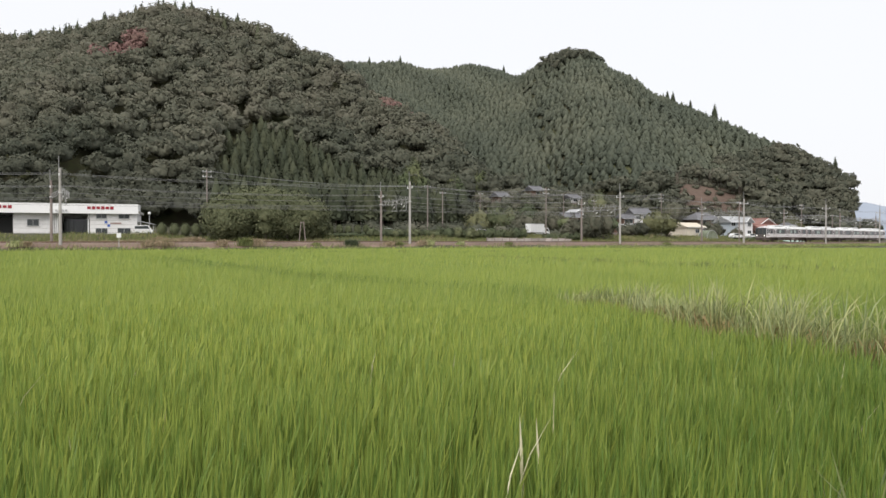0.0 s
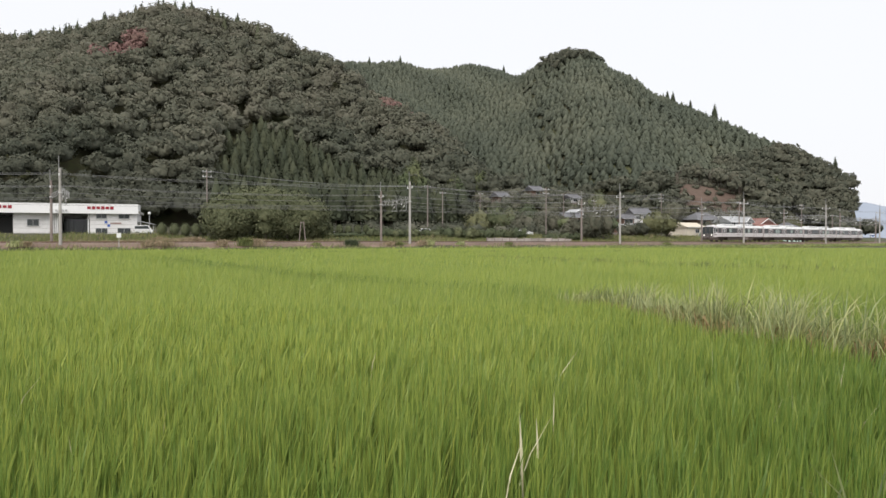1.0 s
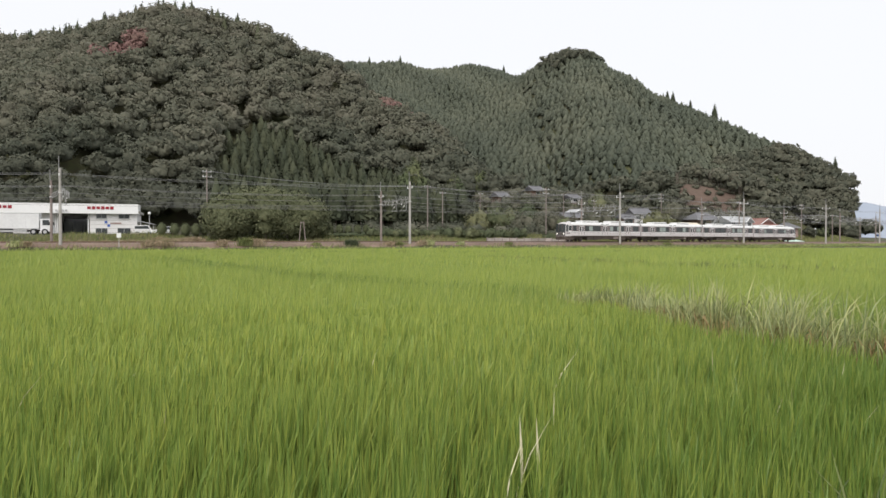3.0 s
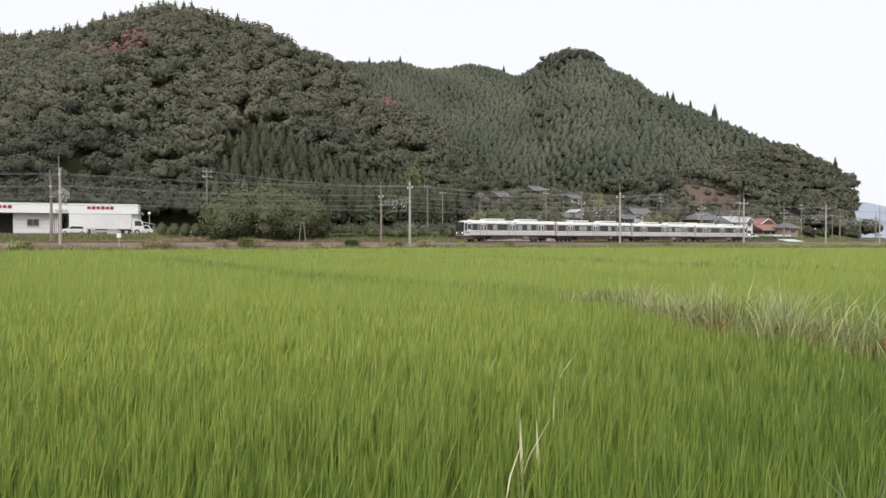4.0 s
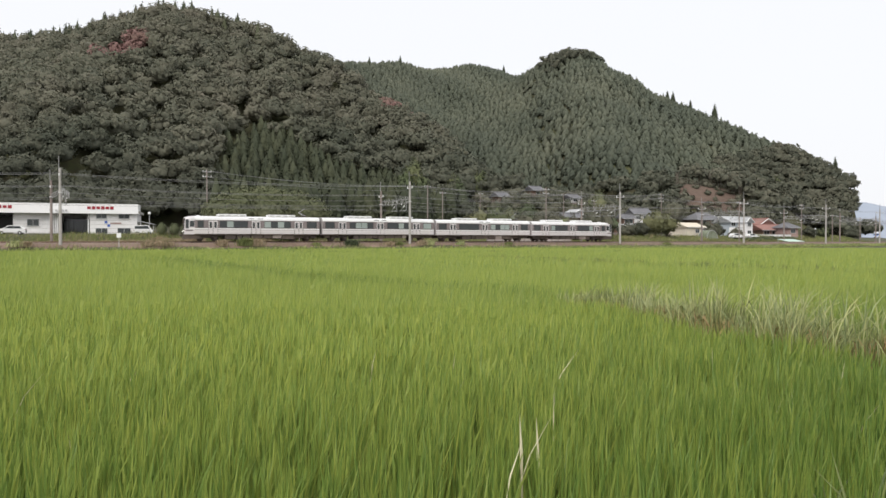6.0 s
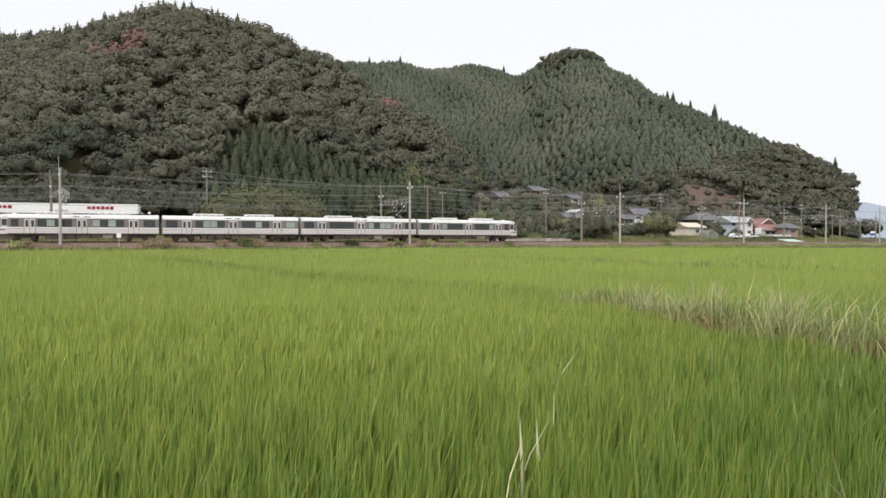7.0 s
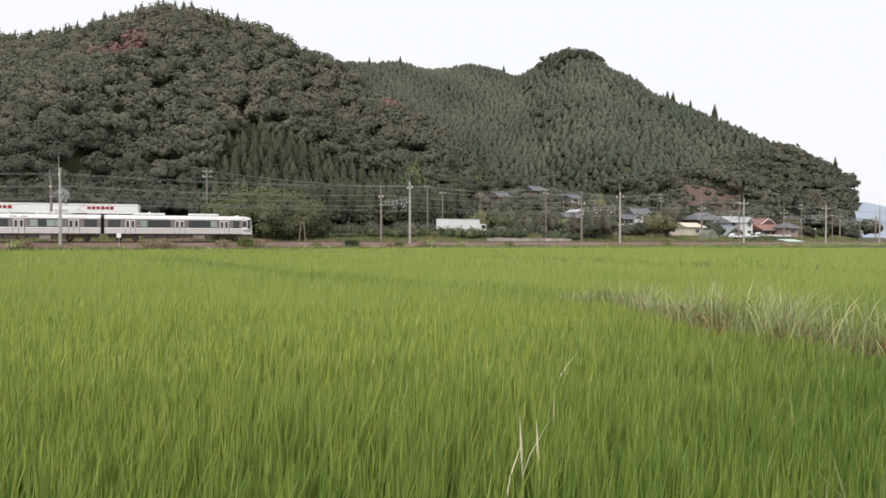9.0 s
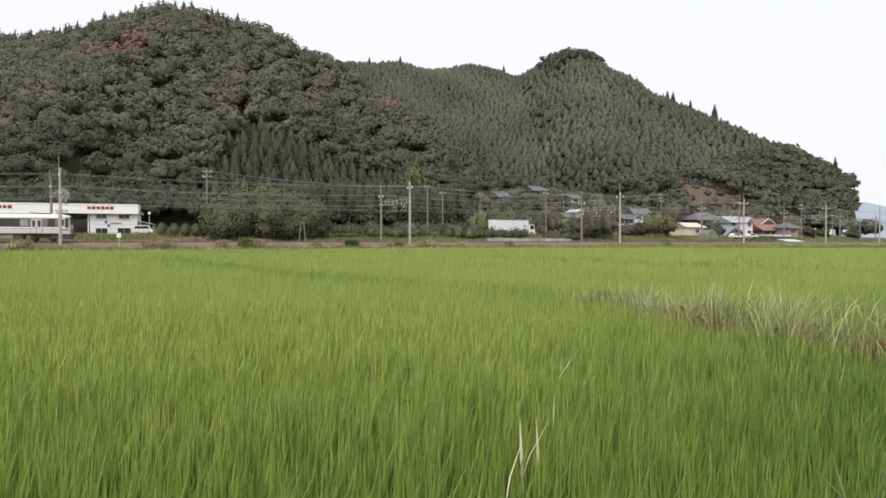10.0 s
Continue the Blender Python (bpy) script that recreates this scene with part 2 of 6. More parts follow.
def wavy(x, y):
    return np.sin(x * 0.045 + 1.3 * np.sin(y * 0.021)) * np.cos(y * 0.038 + 0.7) + 0.6 * np.sin(x * 0.11 + y * 0.07)


def ground_z(x, y):
    x, y = np.asarray(x, float), np.asarray(y, float)
    s, n = track_coords(x, y)
    rz = rail_z(s)
    rn = road_n(s)
    low = np.where(n < -4.6, np.clip((n + 7.2) / 2.6, 0, 1) * (rz - 0.62), rz - 0.62)
    mid = rz - 0.62 + np.clip((n - 11) / np.maximum(rn - 15, 4), 0, 1) * (2.62 - rz + 0.62)
    flat = np.where(n < 11, low, mid) + np.clip((n - rn - 8) / 60, 0, 3) * 2.2
    flat = np.where((y < -20) | (n < -60), 0.0, flat)
    hills = np.maximum(near_hill(x, y), far_hill(x, y)) + 2.5 * wavy(x, y)
    hills = np.maximum(hills, np.maximum(ridge(x, y, KNOLL, 0.95), ridge(x, y, TERRACE, 0.5)))
    far = np.where(n > rn + 10, hills, -50.0)
    k = 3.0
    return np.maximum(flat, far) + np.where(np.abs(flat - far) < k, (k - np.abs(flat - far)) ** 2 / (4 * k), 0)


def steps(*bits):
    return np.unique(np.concatenate([np.arange(a, b, d) for a, b, d in bits]))


def build_ground():
    xs = steps((-4000, -700, 300), (-700, -110, 12), (-110, 250, 3), (250, 460, 15), (460, 4600, 300))
    ys = steps((-600, 50, 50), (50, 70, 4), (70, 260, 2), (260, 780, 8), (780, 1200, 40), (1200, 4900, 300))
    gx, gy = np.meshgrid(xs, ys)
    gz = ground_z(gx, gy)
    gz = np.where(gy > 1000, 0.0, gz)
    v = np.stack([gx.ravel(), gy.ravel(), gz.ravel()], 1)
    i = np.arange(len(xs) * len(ys)).reshape(len(ys), len(xs))
    a, b, c, d = i[:-1, :-1].ravel(), i[:-1, 1:].ravel(), i[1:, 1:].ravel(), i[1:, :-1].ravel()
    tris = np.concatenate([np.stack([a, b, c], 1), np.stack([a, c, d], 1)])
    tagged(np_mesh("ground", v, tris, M_SOIL), "flat paddy land rising into grassy banks and wooded hills", "ground", kind="structure")


def sweep(name, profile, s0, s1, step, material, closed=False, n_of=None, parent=None):
    ss = np.arange(s0, s1 + step / 2, step)
    k = len(profile)
    v = []
    for s in ss:
        off = n_of(s) if n_of else 0.0
        for n, z in profile:
            x, y = on_track(s, n + off)
            v.append((x, y, z + (0 if n_of else float(rail_z(s)))))
    tris = []
    for j in range(len(ss) - 1):
        for i in range(k if closed else k - 1):
            a, b = j * k + i, j * k + (i + 1) % k
            tris += [(a, a + k, b + k), (a, b + k, b)]
    return np_mesh(name, np.array(v), np.array(tris), material, parent=parent)


build_ground()
for n0 in (0.0, 4.0):
    tagged(sweep("ballast_bed", [(n0 - (6.7 if n0 == 0 else 2.9), -1.45 if n0 == 0 else -0.75), (n0 - (4.3 if n0 == 0 else 2.8), -0.56 if n0 == 0 else -0.7), (n0 - 1.7, -0.22), (n0 + 1.7, -0.22), (n0 + 2.9, -0.75)], -170, 420, 5, M_BALLAST), "rusty brown crushed stone ballast bed under the track", "ballast", kind="structure")
    for g in (-0.57, 0.57):
        tagged(sweep("rail", [(n0 + g - 0.06, -0.16), (n0 + g - 0.035, 0), (n0 + g + 0.035, 0), (n0 + g + 0.06, -0.16)], -170, 420, 5, M_RAIL), "rusty steel running rail on ballast", "rail", "rails of the double track")
tagged(sweep("road", [(-3.6, 2.66), (3.6, 2.66), (3.9, 2.4), (-3.9, 2.4)], -170, 330, 6, M_ASPHALT, True, road_n), "grey asphalt country road behind the railway", "road", kind="structure")


def sleepers():
    v, tr = [], []
    for n0 in (0.0, 4.0):
        for s in np.arange(-60, 260, 0.62):
            h = heading(s)
            for dz in (-0.2, -0.14):
                for a, b in ((-0.12, -1.05), (0.12, -1.05), (0.12, 1.05), (-0.12, 1.05)):
                    x, y = on_track(s, n0 + b)
                    v.append((x + a * math.cos(h), y + a * math.sin(h), float(rail_z(s)) + dz))
            i = len(v) - 8
            tr += [(i + 4, i + 5, i + 6), (i + 4, i + 6, i + 7), (i, i + 1, i + 5), (i, i + 5, i + 4), (i + 2, i + 3, i + 7), (i + 2, i + 7, i + 6), (i + 1, i + 2, i + 6), (i + 1, i + 6, i + 5), (i + 3, i, i + 4), (i + 3, i + 4, i + 7)]
    tagged(np_mesh("sleepers", np.array(v), np.array(tr), M_CONC_OLD), "weathered concrete sleepers under the rails", "sleepers", kind="stuff")


sleepers()


# ---- the train ----
def car_section(top=3.62, half=1.46, bottom=1.0):
    return [(-half, bottom), (-half, 3.12), (-half + 0.10, 3.36), (-half + 0.40, top - 0.08), (-0.6, top), (0.6, top), (half - 0.40, top - 0.08), (half - 0.10, 3.36), (half, 3.12), (half, bottom)]


def bogie(car, x):
    ob = boxpart("bogie", (x, 0, 0.62, 2.9, 1.7, 0.28), M_UNDER, car, bevel=0.04)
    for dx in (-1.05, 1.05):
        bm = bmesh.new()
        for sy in (-0.57, 0.57):
            rod(bm, (x + dx, sy - 0.06, 0.43), (x + dx, sy + 0.06, 0.43), 0.43, seg=18)
        rod(bm, (x + dx, -0.6, 0.43), (x + dx, 0.6, 0.43), 0.08)
        part("wheelset", bm, M_UNDER, ob)
        for sy in (-0.95, 0.95):
            boxpart("axle_box", (x + dx, sy, 0.45, 0.42, 0.22, 0.36), M_UNDER, ob, bevel=0.04)
    for sy in (-0.95, 0.95):
        bm = bmesh.new()
        box(bm, x, sy, 0.62, 2.7, 0.16, 0.2, bevel=0.03)
        rod(bm, (x, sy, 0.7), (x, sy, 1.02), 0.22, seg=12)
        part("side_frame", bm, M_UNDER, ob)


def window_unit(car, x, w, kinds):
    """A wide window in several panes on both sides; kinds: one letter a pane, d dark, b with its blind drawn."""
    for sy in (-1, 1):
        bm = bmesh.new()
        for a in range(len(kinds) + 1):
            box(bm, x - w / 2 + a * w / len(kinds), sy * 1.47, 2.46, 0.06, 0.03, 0.92)
        for z in (2.0, 2.92):
            box(bm, x, sy * 1.47, z, w + 0.06, 0.03, 0.05)
        fr = part("window_frame", bm, M_BLACK, car)
        for a, kd in enumerate(kinds):
            pw = w / len(kinds)
            boxpart("pane", (x - w / 2 + (a + 0.5) * pw, sy * 1.463, 2.46, pw - 0.06, 0.02, 0.86), M_BLIND if kd == "b" else M_DARKGLASS, fr)


def side_door(car, x):
    for sy in (-1, 1):
        bm = bmesh.new()
        for dx in (-0.33, 0.33):
            box(bm, x + dx, sy * 1.468, 2.02, 0.63, 0.03, 1.88, bevel=0.012)
        d = part("side_door", bm, M_STEEL, car, "brushed steel double-leaf sliding door")
        for dx in (-0.67, 0.0, 0.67):
            boxpart("door_seam", (x + dx, sy * 1.482, 2.0, 0.05, 0.012, 1.9), M_UNDER, d)
        for dx in (-0.33, 0.33):
            boxpart("door_pane", (x + dx, sy * 1.487, 2.36, 0.34, 0.012, 0.86), M_DARKGLASS, d)


def roof_unit(car, x, w=4.2, h=0.36, d=1.9):
    bm = bmesh.new()
    box(bm, x, 0, 3.6 + h / 2, w, d, h, bevel=0.10)
    u = part("air_conditioner", bm, M_TRAINROOF, car)
    for k in range(4):
        boxpart("grille", (x - w * 0.36 + k * w * 0.24, -d / 2 - 0.005, 3.6 + h * 0.5, w * 0.16, 0.02, h * 0.4), M_GALV, u)


def pantograph(car, x):
    p = boxpart("pantograph", (x, 0, 3.78, 1.4, 1.3, 0.07), M_UNDER, car)
    for sy in (-0.4, 0.4):
        rodpart("lower_arm", (x + 0.5, sy, 3.8), (x - 0.6, sy * 0.6, 4.35), 0.035, M_GALV, p)
    rodpart("upper_arm", (x - 0.6, 0, 4.35), (x + 0.35, 0, 4.95), 0.03, M_GALV, p)
    rodpart("contact_strip", (x + 0.35, -0.85, 4.97), (x + 0.35, 0.85, 4.97), 0.035, M_BLACK, p)


PATTERNS = [("dbdd", "bdbd", "ddbd", "dbbd"), ("dbbd", "ddbd", "bdbd", "ddbb"), ("dddd", "bdbb", "dbdd", "dbdb"), ("bddd", "dddb", "dbdd", "ddbd")]


def train_car(cab, style, panto, lit=False):
    """A stainless commuter car, 19.7 m over the body; its cab, where it has one, faces -x."""
    car = thing("train_car", pose(0, 0, 0), "silver stainless commuter train car with a taupe window band", "train car", "cars of the train")
    x0, x1 = -9.78, 9.78
    bm = bmesh.new()
    sec = car_section()
    prism(bm, sec, (x1 - x0) - (1.0 if cab else 0.0), "x", 0.5 if cab else 0.0)
    part("body", bm, M_STEEL, car)
    cx = x0 + (1.0 if cab else 0.0)
    mid, ln = (cx + x1) / 2, x1 - cx
    bm = bmesh.new()
    prism(bm, [(-1.475, 3.06), (-1.475, 3.14), (-1.37, 3.38), (-1.06, 3.56), (-0.6, 3.64), (0.6, 3.64), (1.06, 3.56), (1.37, 3.38), (1.475, 3.14), (1.475, 3.06)], ln, "x", mid)
    part("roof", bm, M_TRAINROOF, car)
    for sy in (-1, 1):
        boxpart("window_band", (mid, sy * 1.455, 2.46, ln, 0.012, 1.16), M_TAUPE, car, "warm taupe window band")
        boxpart("waist_stripe", (mid, sy * 1.457, 1.80, ln, 0.02, 0.16), M_WHITE, car, "white waist stripe")
        boxpart("waist_line", (mid, sy * 1.457, 1.69, ln, 0.016, 0.045), M_TAUPE, car, "thin dark line under the waist stripe")
        boxpart("lower_line", (mid, sy * 1.457, 1.30, ln, 0.014, 0.035), M_GALV, car)
        boxpart("sill_beam", (mid, sy * 1.45, 1.03, ln, 0.03, 0.12), M_UNDER, car)
    for x in (-6.5, 0.0, 6.5):
        side_door(car, x + (0.3 if cab and x < -5 else 0))
    a, b, c, d = PATTERNS[style]
    window_unit(car, -3.25, 4.0, a)
    window_unit(car, 3.25, 4.0, b)
    window_unit(car, 8.55, 1.5, c[:1])
    if not cab:
        window_unit(car, -8.55, 1.5, d[:1])
    else:
        window_unit(car, -7.95, 0.8, "d")
    for x in (-3.4, 4.0):
        roof_unit(car, x)
    for x in (-0.6, 0.6):
        boxpart("side_display", (x * 1.1, -1.40, 3.28, 0.8, 0.05, 0.14), M_BLACK, car)
    for x in (-6.9, 6.9):
        bogie(car, x)
    boxpart("underframe", (0.6 if cab else 0, 0, 0.9, 17.6 if cab else 19.0, 2.3, 0.26), M_UNDER, car, "dark grimy underframe")
    for x in (-8.9, 8.9):
        boxpart("end_equipment", (x if x > 0 or not cab else -8.4, 0, 0.72, 0.9, 2.3, 0.4), M_UNDER, car, bevel=0.03)
    rnd = random.Random(style)
    x = -4.6
    while x < 4.4:
        w = rnd.uniform(0.8, 1.9)
        hb = rnd.uniform(0.5, 0.72)
        boxpart("equipment_box", (x + w / 2, 0, 1.0 - hb / 2, w - 0.12, 2.6, hb), rnd.choice((M_UNDER, M_UNDER, M_UNDER, M_UNDER, M_CONC_OLD)), car, bevel=0.03)
        x += w
    bm = bmesh.new()
    for k in range(4):
        box(bm, x1 + 0.05 + k * 0.06, 0, 2.2, 0.03, 1.3 - 0.06 * (k % 2), 2.2)
    part("gangway", bm, M_BLACK, car)
    if panto:
        pantograph(car, 7.4)
    if cab:
        bm = bmesh.new()
        rings = []
        for x, k, top in ((cx, 1.0, 3.64), (cx - 0.75, 0.985, 3.60), (cx - 1.35, 0.93, 3.42)):
            ring = [(-1.46 * k, 1.0), (-1.46 * k, 3.0), (-1.25 * k, top - 0.25), (-0.6, top), (0.6, top), (1.25 * k, top - 0.25), (1.46 * k, 3.0), (1.46 * k, 1.0)]
            rings.append([bm.verts.new((x - (0.12 if k < 0.95 and z < 2.0 else 0), y, z)) for y, z in ring])
        for r0, r1 in zip(rings, rings[1:]):
            for i in range(8):
                bm.faces.new((r0[i], r0[(i + 1) % 8], r1[(i + 1) % 8], r1[i]))
        bm.faces.new(rings[-1])
        bmesh.ops.recalc_face_normals(bm, faces=bm.faces[:])
        part("cab", bm, M_STEEL, car, "brushed steel driver's cab")
        bm = bmesh.new()
        prism(bm, [(cx - 1.50, 1.78), (cx - 1.38, 3.28), (cx - 1.30, 3.28), (cx - 1.30, 1.78)], 2.62, "y", 0.0)
        part("windscreen", bm, M_DARKGLASS, car, "black wraparound windscreen")
        boxpart("front_panel", (cx - 1.455, 0, 1.40, 0.06, 2.62, 0.74), M_MASK, car, "dark grey panel below the windscreen", bevel=0.02)
        for sy in (-1, 1):
            boxpart("cab_roof_edge", (cx - 0.25, sy * 1.40, 3.22, 0.6, 0.1, 0.16), M_TRAINROOF, car)
            boxpart("cab_stripe", (cx - 0.40, sy * 1.452, 1.80, 0.8, 0.02, 0.16), M_WHITE, car)
            boxpart("cab_window", (cx - 0.35, sy * 1.452, 2.5, 0.62, 0.02, 0.85), M_DARKGLASS, car)
            boxpart("quarter_window", (cx - 1.02, sy * 1.40, 2.5, 0.44, 0.06, 1.3), M_DARKGLASS, car, "black glass at the cab's corner")
            boxpart("front_pillar", (cx - 1.44, sy * 0.5, 2.5, 0.10, 0.07, 1.5), M_UNDER, car)
            boxpart("cab_lower_band", (cx - 0.60, sy * 1.443, 1.56, 1.3, 0.02, 0.2), M_TAUPE, car)
            boxpart("cab_corner", (cx - 0.75, sy * 1.44, 2.4, 0.08, 0.03, 1.3), M_GALV, car)
            bm = bmesh.new()
            rod(bm, (cx - 1.505, sy * 0.92, 1.45), (cx - 1.3, sy * 0.92, 1.45), 0.12, seg=12)
            part("headlight", bm, M_HEADLIGHT if lit else M_LENS, car, "glowing white headlight" if lit else "unlit glass headlight")
        bm = bmesh.new()
        prism(bm, [(cx - 1.5, 0.35), (cx - 1.6, 1.0), (cx + 0.9, 1.0), (cx + 0.6, 0.35)], 2.5, "y", 0.0)
        part("skirt", bm, M_UNDER, car)
        boxpart("coupler", (cx - 1.75, 0, 0.85, 0.5, 0.3, 0.3), M_UNDER, car, bevel=0.03)
        boxpart("roof_horn", (cx + 0.6, 0, 3.7, 0.5, 0.4, 0.14), M_TRAINROOF, car)
    return car


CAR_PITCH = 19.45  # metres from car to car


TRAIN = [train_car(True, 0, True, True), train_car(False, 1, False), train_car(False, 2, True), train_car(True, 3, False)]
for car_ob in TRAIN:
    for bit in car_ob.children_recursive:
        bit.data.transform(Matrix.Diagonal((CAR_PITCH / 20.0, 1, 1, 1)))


# ---- overhead line ----
GANTRY_S = (-71.5, -26.3, 22.5, 67.4, 107.0, 146.0, 185.2, 224.0, 262.0, 300.0, 340.0)


def gantry(s, skew=0.0):
    x, y = on_track(s)
    z = float(rail_z(s))
    g = thing("catenary_gantry", pose(x, y, z, 0, 0, math.degrees(heading(s))), "concrete catenary poles joined by a steel lattice beam over the tracks", "catenary gantry", "gantries along the railway")
    # local y is across the track, away from the field
    for xx, yy, top, mt in ((0.0, -3.3, 9.55, M_CONCRETE), (skew, 7.4, 8.7, M_CONC_OLD)):
        p = rodpart("pole", (xx, yy, -1.4), (xx, yy, top), 0.21, mt, g, 0.155, 12, "tapered round concrete pole")
        rodpart("earth_peak", (xx - 0.12, yy, top - 0.3), (xx - 0.12, yy, top + 1.6), 0.05, M_BEAM, p)
        boxpart("clamp_band", (xx, yy, 6.35, 0.46, 0.46, 0.18), M_GALV, p, bevel=0.03)
        rodpart("crossarm", (xx, yy - 1.0, top - 1.1), (xx, yy + 1.0, top - 1.1), 0.06, M_GALV, p)
        for dy in (-0.9, 0.9):
            rodpart("post_insulator", (xx, yy + dy, top - 1.1), (xx, yy + dy, top - 0.75), 0.07, M_INSUL, p, seg=8)
    bm = bmesh.new()
    y0, y1 = -3.2, 7.3
    for z0 in (6.15, 6.75):
        rod(bm, (0, y0, z0), (skew, y1, z0), 0.06, seg=6)
    k = 12
    for i in range(k):
        ya, yb = y0 + (y1 - y0) * i / k, y0 + (y1 - y0) * (i + 1) / k
        za, zb = (6.15, 6.75) if i % 2 else (6.75, 6.15)
        rod(bm, (skew * i / k, ya, za), (skew * (i + 1) / k, yb, zb), 0.035, seg=6)
    part("lattice_beam", bm, M_BEAM, g)
    for c in (0.0, 4.0):
        a = rodpart("cantilever", (0, c - 1.9, 6.2), (0, c + 0.1, 5.15), 0.05, M_BEAM, g)
        rodpart("stay", (0, c - 1.9, 6.2), (0, c - 1.9, 4.9), 0.05, M_BEAM, a)
        rodpart("registration_arm", (0, c - 1.9, 5.0), (0, c + 0.2, 5.05), 0.035, M_GALV, a)
        rodpart("rod_insulator", (0, c - 1.2, 5.78), (0, c - 0.8, 5.58), 0.10, M_INSUL, a)
        rodpart("hanger", (0, c, 6.15), (0, c, 5.95), 0.08, M_INSUL, a)
    for yy in (-2.4, -0.9, 1.4, 3.1, 5.0, 6.4):
        rodpart("v_hanger", (0, yy, 7.1), (0, yy + 0.45, 6.1), 0.03, M_GALV, g, seg=6)
        rodpart("v_hanger", (0, yy + 0.9, 7.1), (0, yy + 0.45, 6.1), 0.03, M_GALV, g, seg=6)
    for yy in (-1.6, 0.6, 2.2, 5.4):
        rodpart("string_insulator", (0, yy, 6.8), (0, yy, 7.3), 0.05, M_BEAM, g)
    return g


def wire(name, pts, r, label, category="wire", group=""):
    v, tr = [], []
    for p in pts:
        v += [(p[0], p[1], p[2] + r), (p[0] + r, p[1], p[2] - r), (p[0] - r, p[1] + r, p[2] - r)]
    for j in range(len(pts) - 1):
        for i in range(3):
            a, b = 3 * j + i, 3 * j + (i + 1) % 3
            tr += [(a, a + 3, b + 3), (a, b + 3, b)]
    return tagged(np_mesh(name, np.array(v), np.array(tr), M_WIRE), label, category, group)


def line_wire(name, n, z, sag, r, label):
    pts = []
    for s0, s1 in zip(GANTRY_S, GANTRY_S[1:]):
        for k in range(8):
            u = k / 8
            s = s0 + (s1 - s0) * u
            x, y = on_track(s, n)
            pts.append((x, y, float(rail_z(s)) + z - 4 * sag * u * (1 - u)))
    return wire(name, pts, r, label, "wire", "overhead line wires")


for s in GANTRY_S:
    gantry(s, -2.3 if s == -26.3 else -0.6 if s == 22.5 else 0.0)
for c in (0.0, 4.0):
    line_wire("contact_wire", c, 5.05, 0.0, 0.016, "grey copper contact wire above the track")
    mw = line_wire("messenger_wire", c, 5.95, 0.55, 0.016, "grey messenger wire above the contact wire")
    for s0, s1 in zip(GANTRY_S[:-2], GANTRY_S[1:-1]):
        for k in range(1, 9):
            u = k / 9
            s = s0 + (s1 - s0) * u
            x, y = on_track(s, c)
            z = float(rail_z(s))
            rodpart("dropper", (x, y, z + 5.05), (x, y, z + 5.95 - 2.2 * u * (1 - u)), 0.012, M_WIRE, mw, seg=4)
for n, z, sag in ((-4.2, 8.82, 0.5), (-2.4, 8.82, 0.55), (6.5, 7.97, 0.5), (8.3, 7.97, 0.55), (7.4, 7.0, 0.45)):
    line_wire("feeder_wire", n, z, sag, 0.019, "sagging grey feeder wire strung between pole tops")


# ---- foliage ----
rng = np.random.default_rng(7)
ICO = {}


def ico(level=2):
    if level not in ICO:
        bm = bmesh.new()
        bmesh.ops.create_icosphere(bm, subdivisions=level, radius=1.0)
        ICO[level] = (np.array([v.co[:] for v in bm.verts]), np.array([[v.index for v in f.verts] for f in bm.faces]))
        bm.free()
    return ICO[level]


def leaf_cards(pos, nrm, size):
    """Kite-shaped leaf clumps, four corners each, lying across nrm."""
    k = len(pos)
    nrm = nrm / np.linalg.norm(nrm, axis=1, keepdims=True)
    ref = rng.normal(size=(k, 3))
    a = np.cross(nrm, ref)
    a /= np.linalg.norm(a, axis=1, keepdims=True) + 1e-9
    b = np.cross(nrm, a)
    sz = size[:, None]
    j = rng.uniform(0.6, 1.2, (k, 4, 1))
    v = np.stack([pos + a * sz * j[:, 0], pos + b * sz * 0.6 * j[:, 1] + nrm * sz * 0.25, pos - a * sz * j[:, 2], pos - b * sz * 0.6 * j[:, 3] + nrm * sz * 0.2], 1).reshape(-1, 3)
    i = np.arange(k)[:, None] * 4
    t = np.concatenate([i + [[0, 1, 2]], i + [[0, 2, 3]]])
    return v, t


